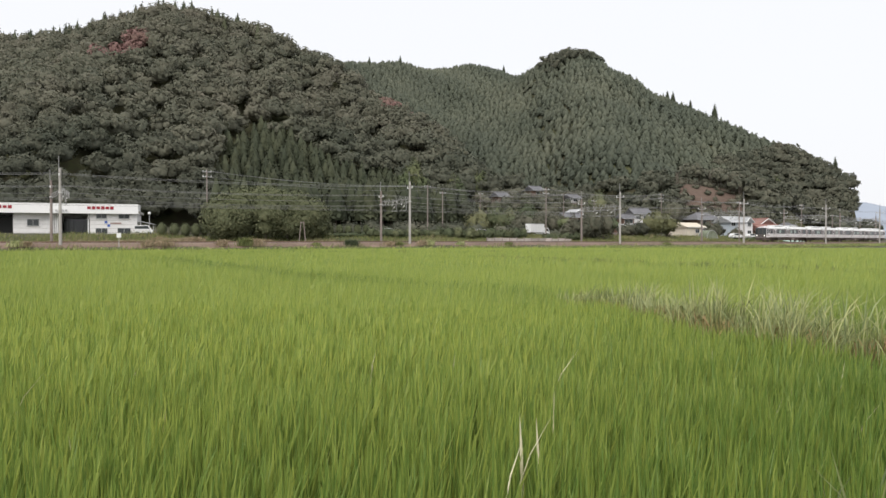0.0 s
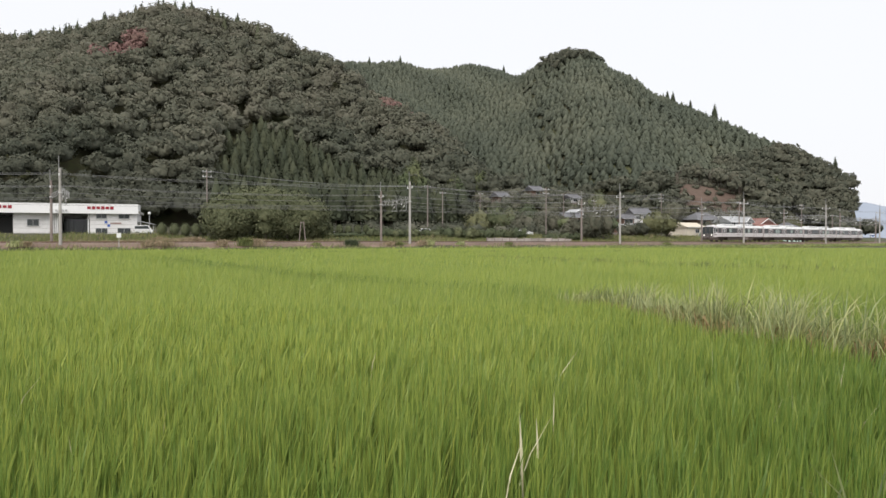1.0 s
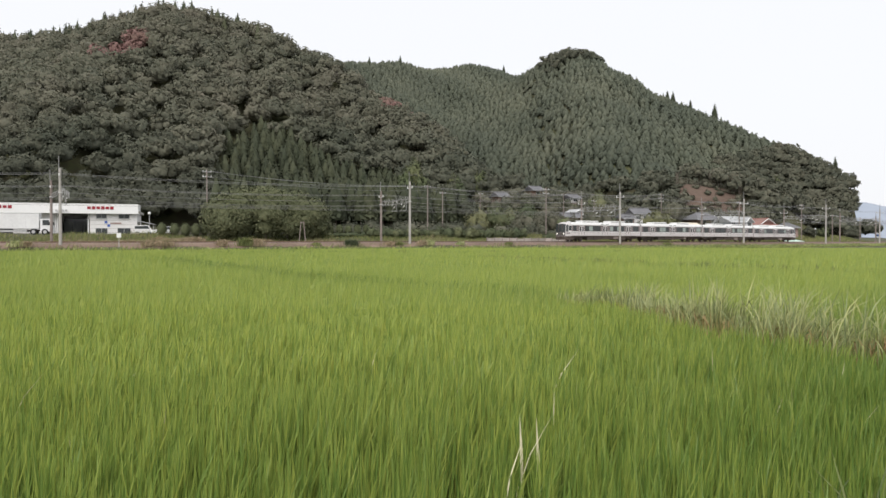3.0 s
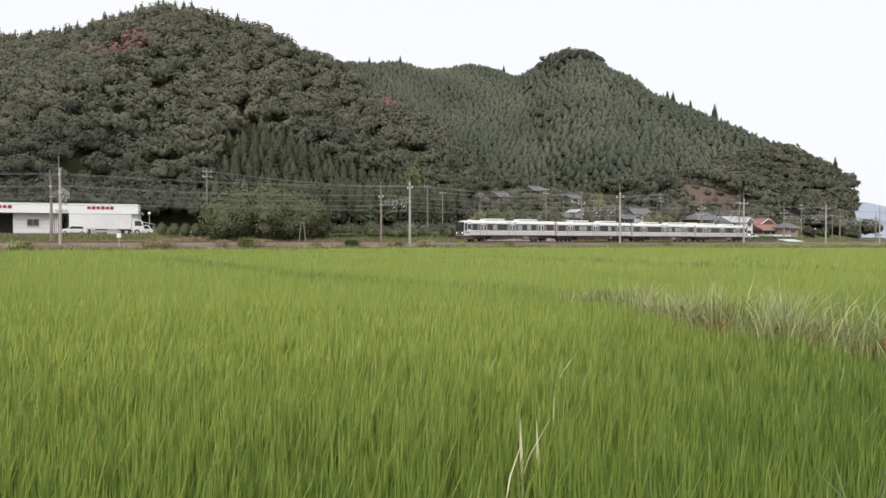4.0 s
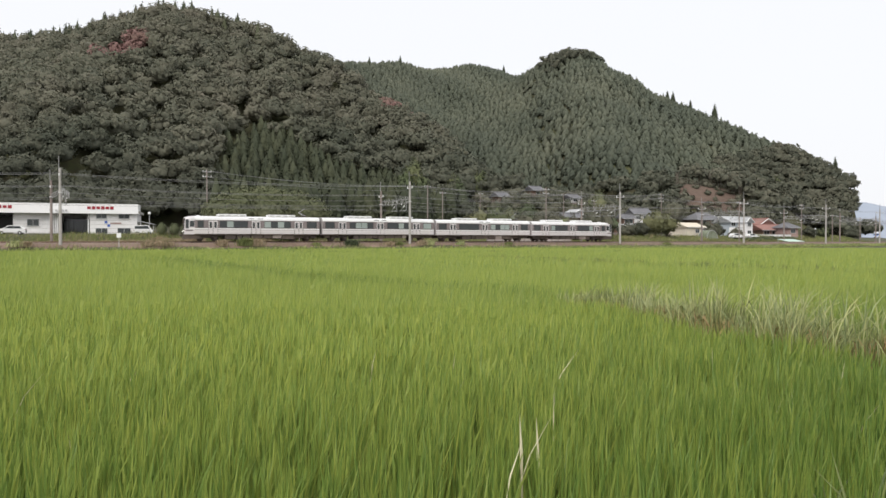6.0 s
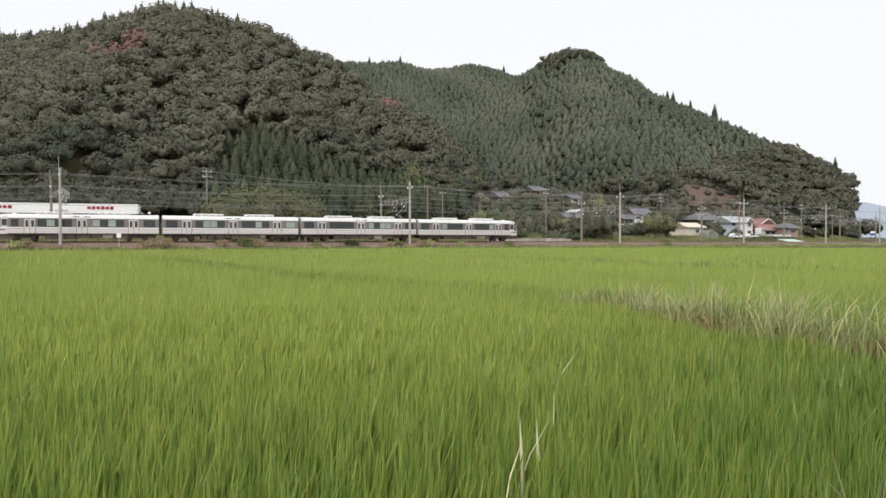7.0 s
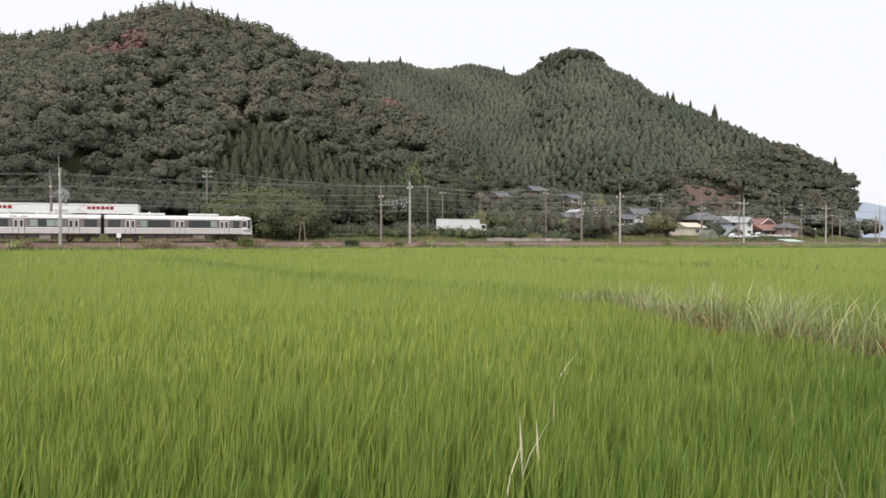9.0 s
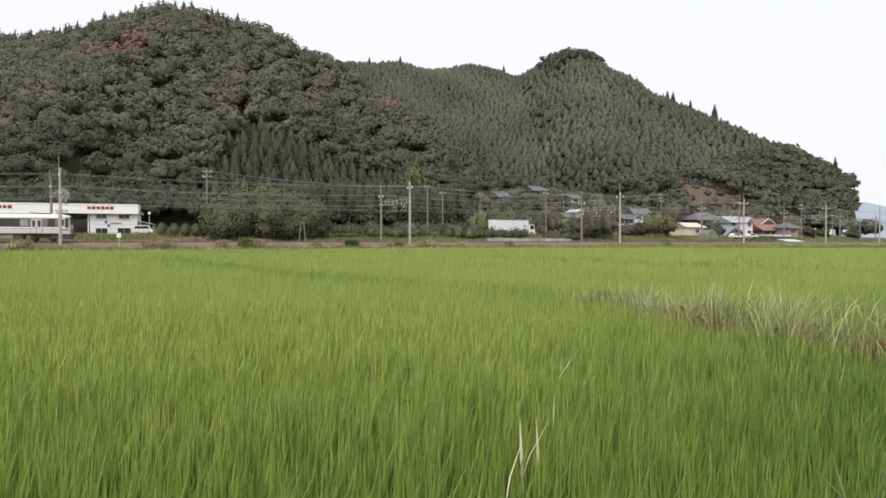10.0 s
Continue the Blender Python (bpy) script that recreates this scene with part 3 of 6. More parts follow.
def crowns(base, height, radius, leaves, leaf, low=0.25, core=0.90, full=False, lumpy=1.0):
    """Rounded crowns of leaf clumps round lumpy cores. base: (k, 3). Returns corners, triangles, the tree's number of each corner."""
    k = len(base)
    iv, jf = ico()
    ctr = base + np.stack([np.zeros(k), np.zeros(k), height * (1 + low) / 2], 1)
    rad = np.stack([radius, radius, height * (1 - low) / 2], 1)
    ph = rng.uniform(0, 6.28, (k, 3))

    def lump(u, who):
        return 1 + lumpy * (0.26 * np.sin(3.1 * u[:, 0] + ph[who, 0]) * np.sin(2.7 * u[:, 1] + ph[who, 1]) + 0.20 * np.sin(6.3 * u[:, 2] + 4 * u[:, 0] + ph[who, 2]))

    who = np.repeat(np.arange(k), len(iv))
    u = np.tile(iv, (k, 1))
    cv = ctr[who] + u * rad[who] * (core * lump(u, who))[:, None]
    ct = (np.arange(k)[:, None, None] * len(iv) + jf[None]).reshape(-1, 3)
    lw = np.repeat(np.arange(k), leaves)
    u = rng.normal(size=(k * leaves, 3))
    if not full:
        u[:, 2] = np.abs(u[:, 2]) - 0.35
    u /= np.linalg.norm(u, axis=1, keepdims=True)
    pos = ctr[lw] + u * rad[lw] * (lump(u, lw) * rng.uniform(0.90, 1.10, len(lw)))[:, None]
    lv, lt = leaf_cards(pos, u + 0.42 * rng.normal(size=u.shape) + [0, 0, 0.25], leaf * rng.uniform(0.6, 1.4, len(lw)))
    cu = np.tile(iv, (k, 1)) / rad[who]
    lu = np.repeat(u / rad[lw], 4, 0)
    nrm = np.concatenate([cu, lu])
    nrm /= np.linalg.norm(nrm, axis=1, keepdims=True)
    nrm[len(cu):] += np.repeat(rng.normal(0, 0.2, (len(lw), 3)), 4, 0)
    nrm[:, 2] += 0.25
    nrm /= np.linalg.norm(nrm, axis=1, keepdims=True)
    return np.concatenate([cv, lv]), np.concatenate([ct, lt + len(cv)]), np.concatenate([who, np.repeat(lw, 4)]), nrm


def domes(base, height, radius, blobs, leaves, leaf, low=0.22, down=False):
    """Broad crowns billowing in rounded boughs, each bough covered with leaf clumps."""
    k = len(base)
    iv, jf = ico(1)
    ctr = base + np.stack([np.zeros(k), np.zeros(k), height * (1 + low) / 2], 1)
    rad = np.stack([radius, radius, height * (1 - low) / 2], 1)
    who = np.repeat(np.arange(k), len(iv))
    u0 = np.tile(iv, (k, 1))
    cv = ctr[who] + u0 * rad[who] * 0.5
    ct = (np.arange(k)[:, None, None] * len(iv) + jf[None]).reshape(-1, 3)
    m = k * blobs
    bw = np.repeat(np.arange(k), blobs)
    d = rng.normal(size=(m, 3))
    d[:, 2] = np.abs(d[:, 2]) * 0.95 - 0.25 if not down else d[:, 2]
    d /= np.linalg.norm(d, axis=1, keepdims=True)
    bc = ctr[bw] + d * rad[bw] * rng.uniform(0.45, 0.66, (m, 1))
    br = radius[bw] * rng.uniform(0.36, 0.54, m)
    sv, sf = ico(1)
    bv = np.repeat(bc, 12, 0) + np.tile(sv, (m, 1)) * np.repeat(br, 12)[:, None] * [0.6, 0.6, 0.48]
    bt = (np.arange(m)[:, None, None] * 12 + sf[None]).reshape(-1, 3) + len(cv)
    lw = np.repeat(np.arange(m), leaves)
    u = rng.normal(size=(len(lw), 3)) + 0.9 * d[lw] + [0, -0.35, 0.3]
    u /= np.linalg.norm(u, axis=1, keepdims=True)
    pos = bc[lw] + u * br[lw][:, None] * [1.0, 1.0, 0.8] * rng.uniform(0.82, 1.12, (len(lw), 1))
    lv, lt = leaf_cards(pos, u + 0.4 * rng.normal(size=u.shape), leaf * rng.uniform(0.6, 1.4, len(lw)))
    nl = np.repeat(0.62 * u + 0.38 * d[lw] + rng.normal(0, 0.16, u.shape), 4, 0)
    nrm = np.concatenate([u0, np.tile(sv, (m, 1)) * 0.6 + 0.4 * np.repeat(d, 12, 0), nl]) + [0, -0.08, 0.34]
    nrm /= np.linalg.norm(nrm, axis=1, keepdims=True)
    return np.concatenate([cv, bv, lv]), np.concatenate([ct, bt, lt + len(cv) + len(bv)]), np.concatenate([who, np.repeat(bw, 12), np.repeat(bw[lw], 4)]), nrm


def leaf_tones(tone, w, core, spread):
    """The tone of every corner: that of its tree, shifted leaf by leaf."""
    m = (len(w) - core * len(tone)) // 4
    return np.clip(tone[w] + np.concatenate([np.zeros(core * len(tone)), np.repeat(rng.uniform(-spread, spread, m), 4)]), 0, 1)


def conifers(base, height, radius, boughs, size=0.55, point=0.62):
    """Pointed crowns: small sprays of foliage on a tapering lumpy cone."""
    k = len(base)
    seg = 6
    ang = np.arange(seg) * 2 * np.pi / seg
    cone = np.concatenate([np.stack([np.cos(ang) * 0.86, np.sin(ang) * 0.86, np.full(seg, 0.0)], 1), np.stack([np.cos(ang) * 0.66, np.sin(ang) * 0.66, np.full(seg, 0.45)], 1), [[0, 0, 0.96]]])
    nc = len(cone)
    who = np.repeat(np.arange(k), nc)
    sc = np.stack([radius, radius, height], 1)
    cv = base[who] + np.tile(cone, (k, 1)) * sc[who]
    f = []
    for i in range(seg):
        j = (i + 1) % seg
        f += [(i, j, seg + j), (i, seg + j, seg + i), (seg + i, seg + j, 2 * seg)]
    ct = (np.arange(k)[:, None, None] * nc + np.array(f)[None]).reshape(-1, 3)
    lw = np.repeat(np.arange(k), boughs)
    m = len(lw)
    u = 1 - np.sqrt(rng.uniform(0.0004, 0.95, m))
    u = np.clip(u * 1.05, 0, 0.99)
    a = rng.uniform(0, 6.283, m)
    r = radius[lw] * np.clip(1.02 - u, 0, 1) ** point * rng.uniform(0.78, 1.08, m)
    d = np.stack([np.cos(a), np.sin(a), np.full(m, 0.75)], 1)
    pos = base[lw] + np.stack([np.cos(a) * r, np.sin(a) * r, u * height[lw]], 1)
    v, lt = leaf_cards(pos, d + 0.25 * rng.normal(size=d.shape), size * rng.uniform(0.7, 1.3, m) * (1.15 - 0.45 * u))
    cu = np.tile(cone - [[0, 0, 0.3]], (k, 1))
    nrm = np.concatenate([cu, np.repeat(d + rng.normal(0, 0.12, d.shape), 4, 0)])
    nrm /= np.linalg.norm(nrm, axis=1, keepdims=True)
    return np.concatenate([cv, v]), np.concatenate([ct, lt + len(cv)]), np.concatenate([who, np.repeat(lw, 4)]), nrm


def scatter(x0, x1, y0, y1, gap, turn=0.5):
    """Planting points on a turned, jittered triangular grid."""
    r = 0.75 * max(x1 - x0, y1 - y0)
    gx, gy = np.meshgrid(np.arange(-r, r, gap), np.arange(-r, r, gap * 0.87))
    gx = gx + (np.arange(len(gx)) % 2)[:, None] * gap / 2
    p = np.stack([gx.ravel(), gy.ravel()], 1) + rng.uniform(-0.42, 0.42, (gx.size, 2)) * gap
    c, q = math.cos(turn), math.sin(turn)
    p = np.stack([p[:, 0] * c - p[:, 1] * q + (x0 + x1) / 2, p[:, 0] * q + p[:, 1] * c + (y0 + y1) / 2], 1)
    return p[(p[:, 0] > x0) & (p[:, 0] < x1) & (p[:, 1] > y0) & (p[:, 1] < y1)]


def trunks(name, base, height, radius, label):
    """Slim bare stems standing at the wood's edge."""
    a = np.arange(5) * 2 * np.pi / 5
    ring = np.stack([np.cos(a), np.sin(a)], 1)
    k = len(base)
    lo = np.concatenate([base[:, None, :2] + ring[None] * radius[:, None, None], np.repeat(base[:, None, 2:], 5, 1)], 2)
    hi = np.concatenate([base[:, None, :2] + ring[None] * radius[:, None, None] * 0.6, np.repeat((base[:, 2] + height)[:, None, None], 5, 1)], 2)
    v = np.concatenate([lo, hi], 1).reshape(-1, 3)
    f = []
    for i in range(5):
        j = (i + 1) % 5
        f += [(i, j, 5 + j), (i, 5 + j, 5 + i)]
    t = (np.arange(k)[:, None, None] * 10 + np.array(f)[None]).reshape(-1, 3)
    tagged(np_mesh(name, v, t, M_BARK), label, "tree trunks", kind="stuff")


def gardens(x, y):
    """The cleared terraces above the village."""
    return (x > 12) & (x < 64) & (y < 247) & (ridge(x, y, TERRACE, 0.5) > 5)


def forest():
    # the near hill: mostly broadleaf, a cedar stand on its lower face
    p = scatter(-330, 70, 150, 410, 6.6)
    s, n = track_coords(p[:, 0], p[:, 1])
    h1, h2 = near_hill(p[:, 0], p[:, 1]), far_hill(p[:, 0], p[:, 1])
    crest_y = np.interp(p[:, 0], [c[0] for c in CREST_NEAR], [c[1] for c in CREST_NEAR])
    edge = np.where(s < -22, 62, np.where(s < 2, 46, np.where(s < 78, 42 + 0.15 * np.clip(s, 0, 80), 90)))
    keep = (n > edge) & (h1 > h2 - 2) & ((h1 > np.where(s < -22, -14.0, 3.0)) | ((s > 0) & (s < 78) & (n < 80))) & (p[:, 1] < crest_y + np.where(p[:, 0] > -70, 70, 14))
    keep &= (np.abs(p[:, 0]) < 0.72 * p[:, 1] + 20) & ~gardens(p[:, 0], p[:, 1])
    p, n, h1, s, edge, crest_y = p[keep], n[keep], h1[keep], s[keep], edge[keep], crest_y[keep]
    z = ground_z(p[:, 0], p[:, 1])
    base = np.stack([p[:, 0], p[:, 1], z - 0.4], 1)
    b = p[:, 0] / p[:, 1]
    stand = np.interp(b, [-0.36, -0.33, -0.22, -0.12, -0.02, 0.04], [0.08, 0.172, 0.170, 0.125, 0.085, 0.06])
    cedar = (z + 8) / p[:, 1] < stand + 0.008 * wavy(p[:, 0] * 2, p[:, 1] * 2)
    cedar &= (b > -0.335 + 0.02 * wavy(p[:, 1], p[:, 0])) & (b < 0.03)
    peak = ~cedar & (p[:, 1] > crest_y - 22) & (p[:, 0] < -95) & (rng.uniform(0, 1, len(p)) < 0.5)
    red = np.hypot((p[:, 0] + 138) / 11, (p[:, 1] - 303) / 9.5) < 1
    red |= np.hypot(p[:, 0] + 23.5, p[:, 1] - 337) < 5
    for name, sel, m, lab in (("broadleaf_forest", ~cedar & ~red & ~peak, M_BROAD, "dense dark green broadleaf wood covering the near hill"), ("withered_trees", red, M_RED, "reddish brown withered trees among the green wood")):
        q = base[sel]
        k = len(q)
        big = rng.uniform(0, 1, k) ** 1.3
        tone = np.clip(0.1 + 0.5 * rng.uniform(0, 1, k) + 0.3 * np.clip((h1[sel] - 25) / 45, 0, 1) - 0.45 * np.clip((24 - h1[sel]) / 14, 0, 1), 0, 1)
        for near, leaves, leaf in ((True, 62, 0.50), (False, 25, 0.78)):
            c = (q[:, 1] < 235) == near
            if c.any():
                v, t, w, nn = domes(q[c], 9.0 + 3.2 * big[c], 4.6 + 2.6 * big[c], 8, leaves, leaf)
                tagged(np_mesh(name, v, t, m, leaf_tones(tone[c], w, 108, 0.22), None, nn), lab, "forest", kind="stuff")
    q = base[peak]
    k = len(q)
    v, t, w, nn = conifers(q, rng.uniform(11, 16.5, k), rng.uniform(2.4, 3.4, k), 90, 0.8)
    tagged(np_mesh("ridge_conifers", v, t, M_CONIF, leaf_tones(rng.uniform(0, 0.6, k), w, 13, 0.15), None, nn), "dark conifers standing along the near hill's crest", "forest", kind="stuff")
    q = base[cedar]
    fringe = (n < edge + 16)[cedar]
    k = len(q)
    q = np.concatenate([q + np.stack([rng.uniform(*a, k), rng.uniform(*c, k), np.zeros(k)], 1) for a, c in (((-1, 1), (-1, 1)), ((2.2, 3.6), (-1, 3)), ((-2.5, -0.6), (2.2, 3.6)))])
    fringe = np.tile(fringe, 3)
    k = len(q)
    q[:, 2] = ground_z(q[:, 0], q[:, 1]) - 0.4
    hh = rng.uniform(8.0, 11.0, k)
    rr = rng.uniform(2.3, 3.1, k)
    trunks("cedar_trunks", q[fringe], hh[fringe], rng.uniform(0.14, 0.22, fringe.sum()), "slim bare cedar trunks at the wood's dark edge")
    q[:, 2] += np.where(fringe, 3.6, 0)
    v, t, w, nn = conifers(q, hh, rr, 95, 0.62, 0.56)
    tagged(np_mesh("cedar_plantation", v, t, M_CONIF, leaf_tones(rng.uniform(0.1, 0.55, k), w, 13, 0.14), None, nn), "dark green cedar plantation on the hill's lower slope", "forest", kind="stuff")
    # the far hill: planted conifers, broadleaf round its foot and crest
    p = scatter(-120, 250, 215, 745, 4.15, 0.2)
    s, n = track_coords(p[:, 0], p[:, 1])
    h1, h2 = near_hill(p[:, 0], p[:, 1]), far_hill(p[:, 0], p[:, 1])
    side = np.full(len(p), 1e9)
    for (x0, y0, z0), (x1, y1, z1) in zip(CREST_FAR, CREST_FAR[1:]):
        d = ((x1 - x0) * (p[:, 1] - y0) - (y1 - y0) * (p[:, 0] - x0)) / math.hypot(x1 - x0, y1 - y0)
        near = np.hypot(p[:, 0] - (x0 + x1) / 2, p[:, 1] - (y0 + y1) / 2) < 70
        side = np.where(near, np.minimum(side, d), side)
    knoll = ridge(p[:, 0], p[:, 1], KNOLL, 0.95)
    h2 = np.maximum(h2, np.where(knoll > -6, 6, -50))
    keep = (h2 > h1 + 1) & (h2 > -4.0) & ((side < np.where(p[:, 1] < 480, 24, 12)) | (side > 1e8)) & (n > np.where(s < 190, 66, np.where(s < 260, 46, 22))) & (p[:, 1] > 215)
    keep &= ~gardens(p[:, 0], p[:, 1])
    keep &= ~((np.hypot((p[:, 0] - 112) / 13, (p[:, 1] - 286) / 15) < 1) | ((knoll > -6) & (p[:, 1] < 250)))
    p, h2, side = p[keep], h2[keep], side[keep]
    base = np.stack([p[:, 0], p[:, 1], ground_z(p[:, 0], p[:, 1]) - 0.4], 1)
    top = np.hypot((p[:, 0] - 110) / 27, (p[:, 1] - 588) / 26) < 1
    leafy = (h2 < 30 + 11 * wavy(p[:, 0] * 1.5, p[:, 1] * 1.5)) | ((p[:, 1] < 425) & (p[:, 0] > 170)) | top
    q = base[leafy]
    q = q[rng.uniform(0, 1, len(q)) < np.where((q[:, 0] > 165) & (q[:, 1] < 440), 0.8, 0.55)]
    k = len(q)
    big = rng.uniform(0, 1, k)
    v, t, w, nn = domes(q, 7.0 + 2.5 * big + 1.5 * (q[:, 2] > 100), 3.7 + 2.1 * big, 6, 22, 0.85)
    tagged(np_mesh("foot_forest", v, t, M_BROAD, leaf_tones(rng.uniform(0.1, 0.65, k), w, 84, 0.2), None, nn), "green broadleaf wood round the foot of the far hill", "forest", kind="stuff")
    q = base[~leafy | top]
    k = len(q)
    hh = rng.uniform(5.0, 8.0, k)
    v, t, w, nn = conifers(q, hh, rng.uniform(2.7, 3.5, k), 21, 1.05, 0.5)
    tone = np.clip(0.5 + 0.28 * wavy(q[:, 0] * 0.8, q[:, 1] * 0.8) + rng.uniform(-0.25, 0.25, k), 0, 1)
    tagged(np_mesh("conifer_forest", v, t, M_HAZECONIF, leaf_tones(tone, w, 13, 0.1), None, nn), "dark conifer forest covering the far hill", "forest", kind="stuff")
    # bare stems above the earth cutting
    a = np.linspace(0.25, 2.5, 34) + rng.uniform(-0.04, 0.04, 34)
    x, y = 112 + 14.5 * np.cos(a), 286 + 16.5 * np.sin(a)
    trunks("slope_trunks", np.stack([x, y, ground_z(x, y) - 0.3], 1), rng.uniform(6, 9, 34), rng.uniform(0.12, 0.2, 34), "pale bare trunks along the top of the earth cutting")


forest()


def roadside_shrubs():
    k = 150
    s = rng.uniform(-4, 88, k)
    n = 35.5 + rng.uniform(0, 1, k) ** 1.4 * 13
    s, n = np.concatenate([s, rng.uniform(-110, -32, 190)]), np.concatenate([n, rng.uniform(56, 108, 190)])
    k = len(s)
    x, y = on_track_np(s, n)
    base = np.stack([x, y, ground_z(x, y) - 0.3], 1)
    v, t, w, nn = crowns(base, rng.uniform(1.6, 3.9, k), rng.uniform(1.5, 2.6, k), 170, 0.30, 0.0, 0.7, True)
    tagged(np_mesh("roadside_shrubs", v, t, M_BROAD, rng.uniform(0, 0.8, k)[w], None, nn), "dense dark green shrubs along the foot of the wood", "shrubs", kind="stuff")


def on_track_np(s, n):
    h = HEAD + KAPPA * s
    return TX + (np.sin(h) - math.sin(HEAD)) / KAPPA - n * np.sin(h), TY - (np.cos(h) - math.cos(HEAD)) / KAPPA + n * np.cos(h)


roadside_shrubs()


def slope_brush():
    k = 130
    x, y = rng.uniform(98, 127, k), rng.uniform(272, 302, k)
    edge = np.hypot((x - 112) / 13, (y - 290) / 11)
    keep = (edge > 0.72) | (rng.uniform(0, 1, k) < 0.45)
    x, y = x[keep], y[keep]
    k = len(x)
    base = np.stack([x, y, ground_z(x, y) - 0.2], 1)
    v, t, w, nn = crowns(base, rng.uniform(0.9, 2.8, k), rng.uniform(0.8, 2.0, k), 110, 0.3, 0.0, 0.8, True)
    tagged(np_mesh("slope_brush", v, t, M_BROAD, rng.uniform(0, 1, k)[w], None, nn), "low green brush on the bare earth slope", "shrubs", kind="stuff")


slope_brush()


def terrace_shrubs():
    k = 520
    x, y = rng.uniform(10, 68, k), rng.uniform(192, 249, k)
    keep = gardens(x, y)
    for hx, hy in ((19.6, 235), (32.3, 243), (44.6, 238), (37.8, 208), (41.0, 214)):
        keep &= ~((np.abs(x - hx) < 3.6) & (y > hy - 3.6) & (y < hy + 4))
    x, y = x[keep], y[keep]
    k = len(x)
    v, t, w, nn = crowns(np.stack([x, y, ground_z(x, y) - 0.2], 1), rng.uniform(1.2, 4.2, k), rng.uniform(1.2, 2.6, k), 120, 0.36, 0.0, 0.7, True)
    tagged(np_mesh("garden_shrubs", v, t, M_BROAD, leaf_tones(rng.uniform(0.2, 1, k), w, 42, 0.25), None, nn), "mixed green shrubs on the garden terraces above the village", "shrubs", kind="stuff")


terrace_shrubs()


def lone_conifer(x, y, h):
    ob = thing("lone_conifer", pose(x, y, float(ground_z(x, y)) - 0.5), "tall dark pointed conifer standing above the ridge", "tree", "tall conifers on the ridge")
    rodpart("trunk", (0, 0, 0), (0, 0, h * 0.8), 0.3, M_BARK, ob, 0.08)
    v, t, w, nn = conifers(np.array([[0, 0, 1.5]]), np.array([h - 1.5]), np.array([h * 0.17]), 420, 0.5)
    np_mesh("crown", v, t, M_CONIF, np.full(len(v), 0.2), ob, nn)


for x, y, h in ((177, 530, 13), (185, 515, 13), (195, 494, 17), (223, 391, 15), (174, 534, 12), (-78, 730, 14), (-188, 384, 16), (-170, 382, 15), (-209, 388, 16), (-196, 385, 15), (-179, 383, 15.5), (-228, 391, 16), (60, 680, 13), (-45, 725, 13)):
    lone_conifer(x, y, h)


def tree(name, x, y, height, radius, label, leaves=700, leaf=0.32, low=0.22, m=None, category="tree", group="", z=None, lobes=5, core=0.72, lumpy=1.0, tone=(0.2, 0.9), billow=False):
    """A single tree: trunk, limbs, and a crown of several leafy lobes."""
    z = float(ground_z(x, y)) if z is None else z
    ob = thing(name, pose(x, y, z - 0.05), label, category, group)
    rnd = random.Random(int(x * 31 + y * 17))
    bm = bmesh.new()
    rod(bm, (0, 0, -0.2), (0.1, 0, height * 0.55), 0.03 * height, 0.012 * height, 8)
    for k in range(4):
        a = k * 1.57 + rnd.uniform(-0.5, 0.5)
        rod(bm, (0, 0, height * (0.22 + 0.06 * k)), (math.cos(a) * radius * 0.6, math.sin(a) * radius * 0.6, height * (0.5 + 0.05 * k)), 0.013 * height, 0.005 * height, 6)
    part("trunk", bm, M_BARK, ob)
    if billow:
        v, t, w, nn = domes(np.array([[0, 0, 0.1]]), np.array([height]), np.array([radius]), 60, leaves // 60, leaf, 0.0, True)
        np_mesh("crown", v, t, m, leaf_tones(np.array([rnd.uniform(*tone)]), w, 12 + 12 * 60, 0.28), ob, nn)
        return ob
    b, hh, rr = [], [], []
    for k in range(lobes):
        a = k * 6.283 / lobes + rnd.uniform(-0.4, 0.4)
        d = radius * (0.45 if k else 0.0)
        sub = height * (1 - low) * rnd.uniform(0.55, 0.8) if k else height * (1 - low)
        b.append((math.cos(a) * d, math.sin(a) * d, height * low + (height * (1 - low) - sub) * rnd.uniform(0.0, 0.7)))
        hh.append(sub)
        rr.append(radius * rnd.uniform(0.5, 0.62) if lobes > 1 else radius)
    v, t, w, nn = crowns(np.array(b), np.array(hh), np.array(rr), leaves // lobes, leaf, 0.02, core, True, lumpy)
    np_mesh("crown", v, t, m or M_BROAD, leaf_tones(rnd.uniform(*tone) + rng.uniform(-0.15, 0.15, lobes), w, 42, 0.28), ob, nn)
    return ob


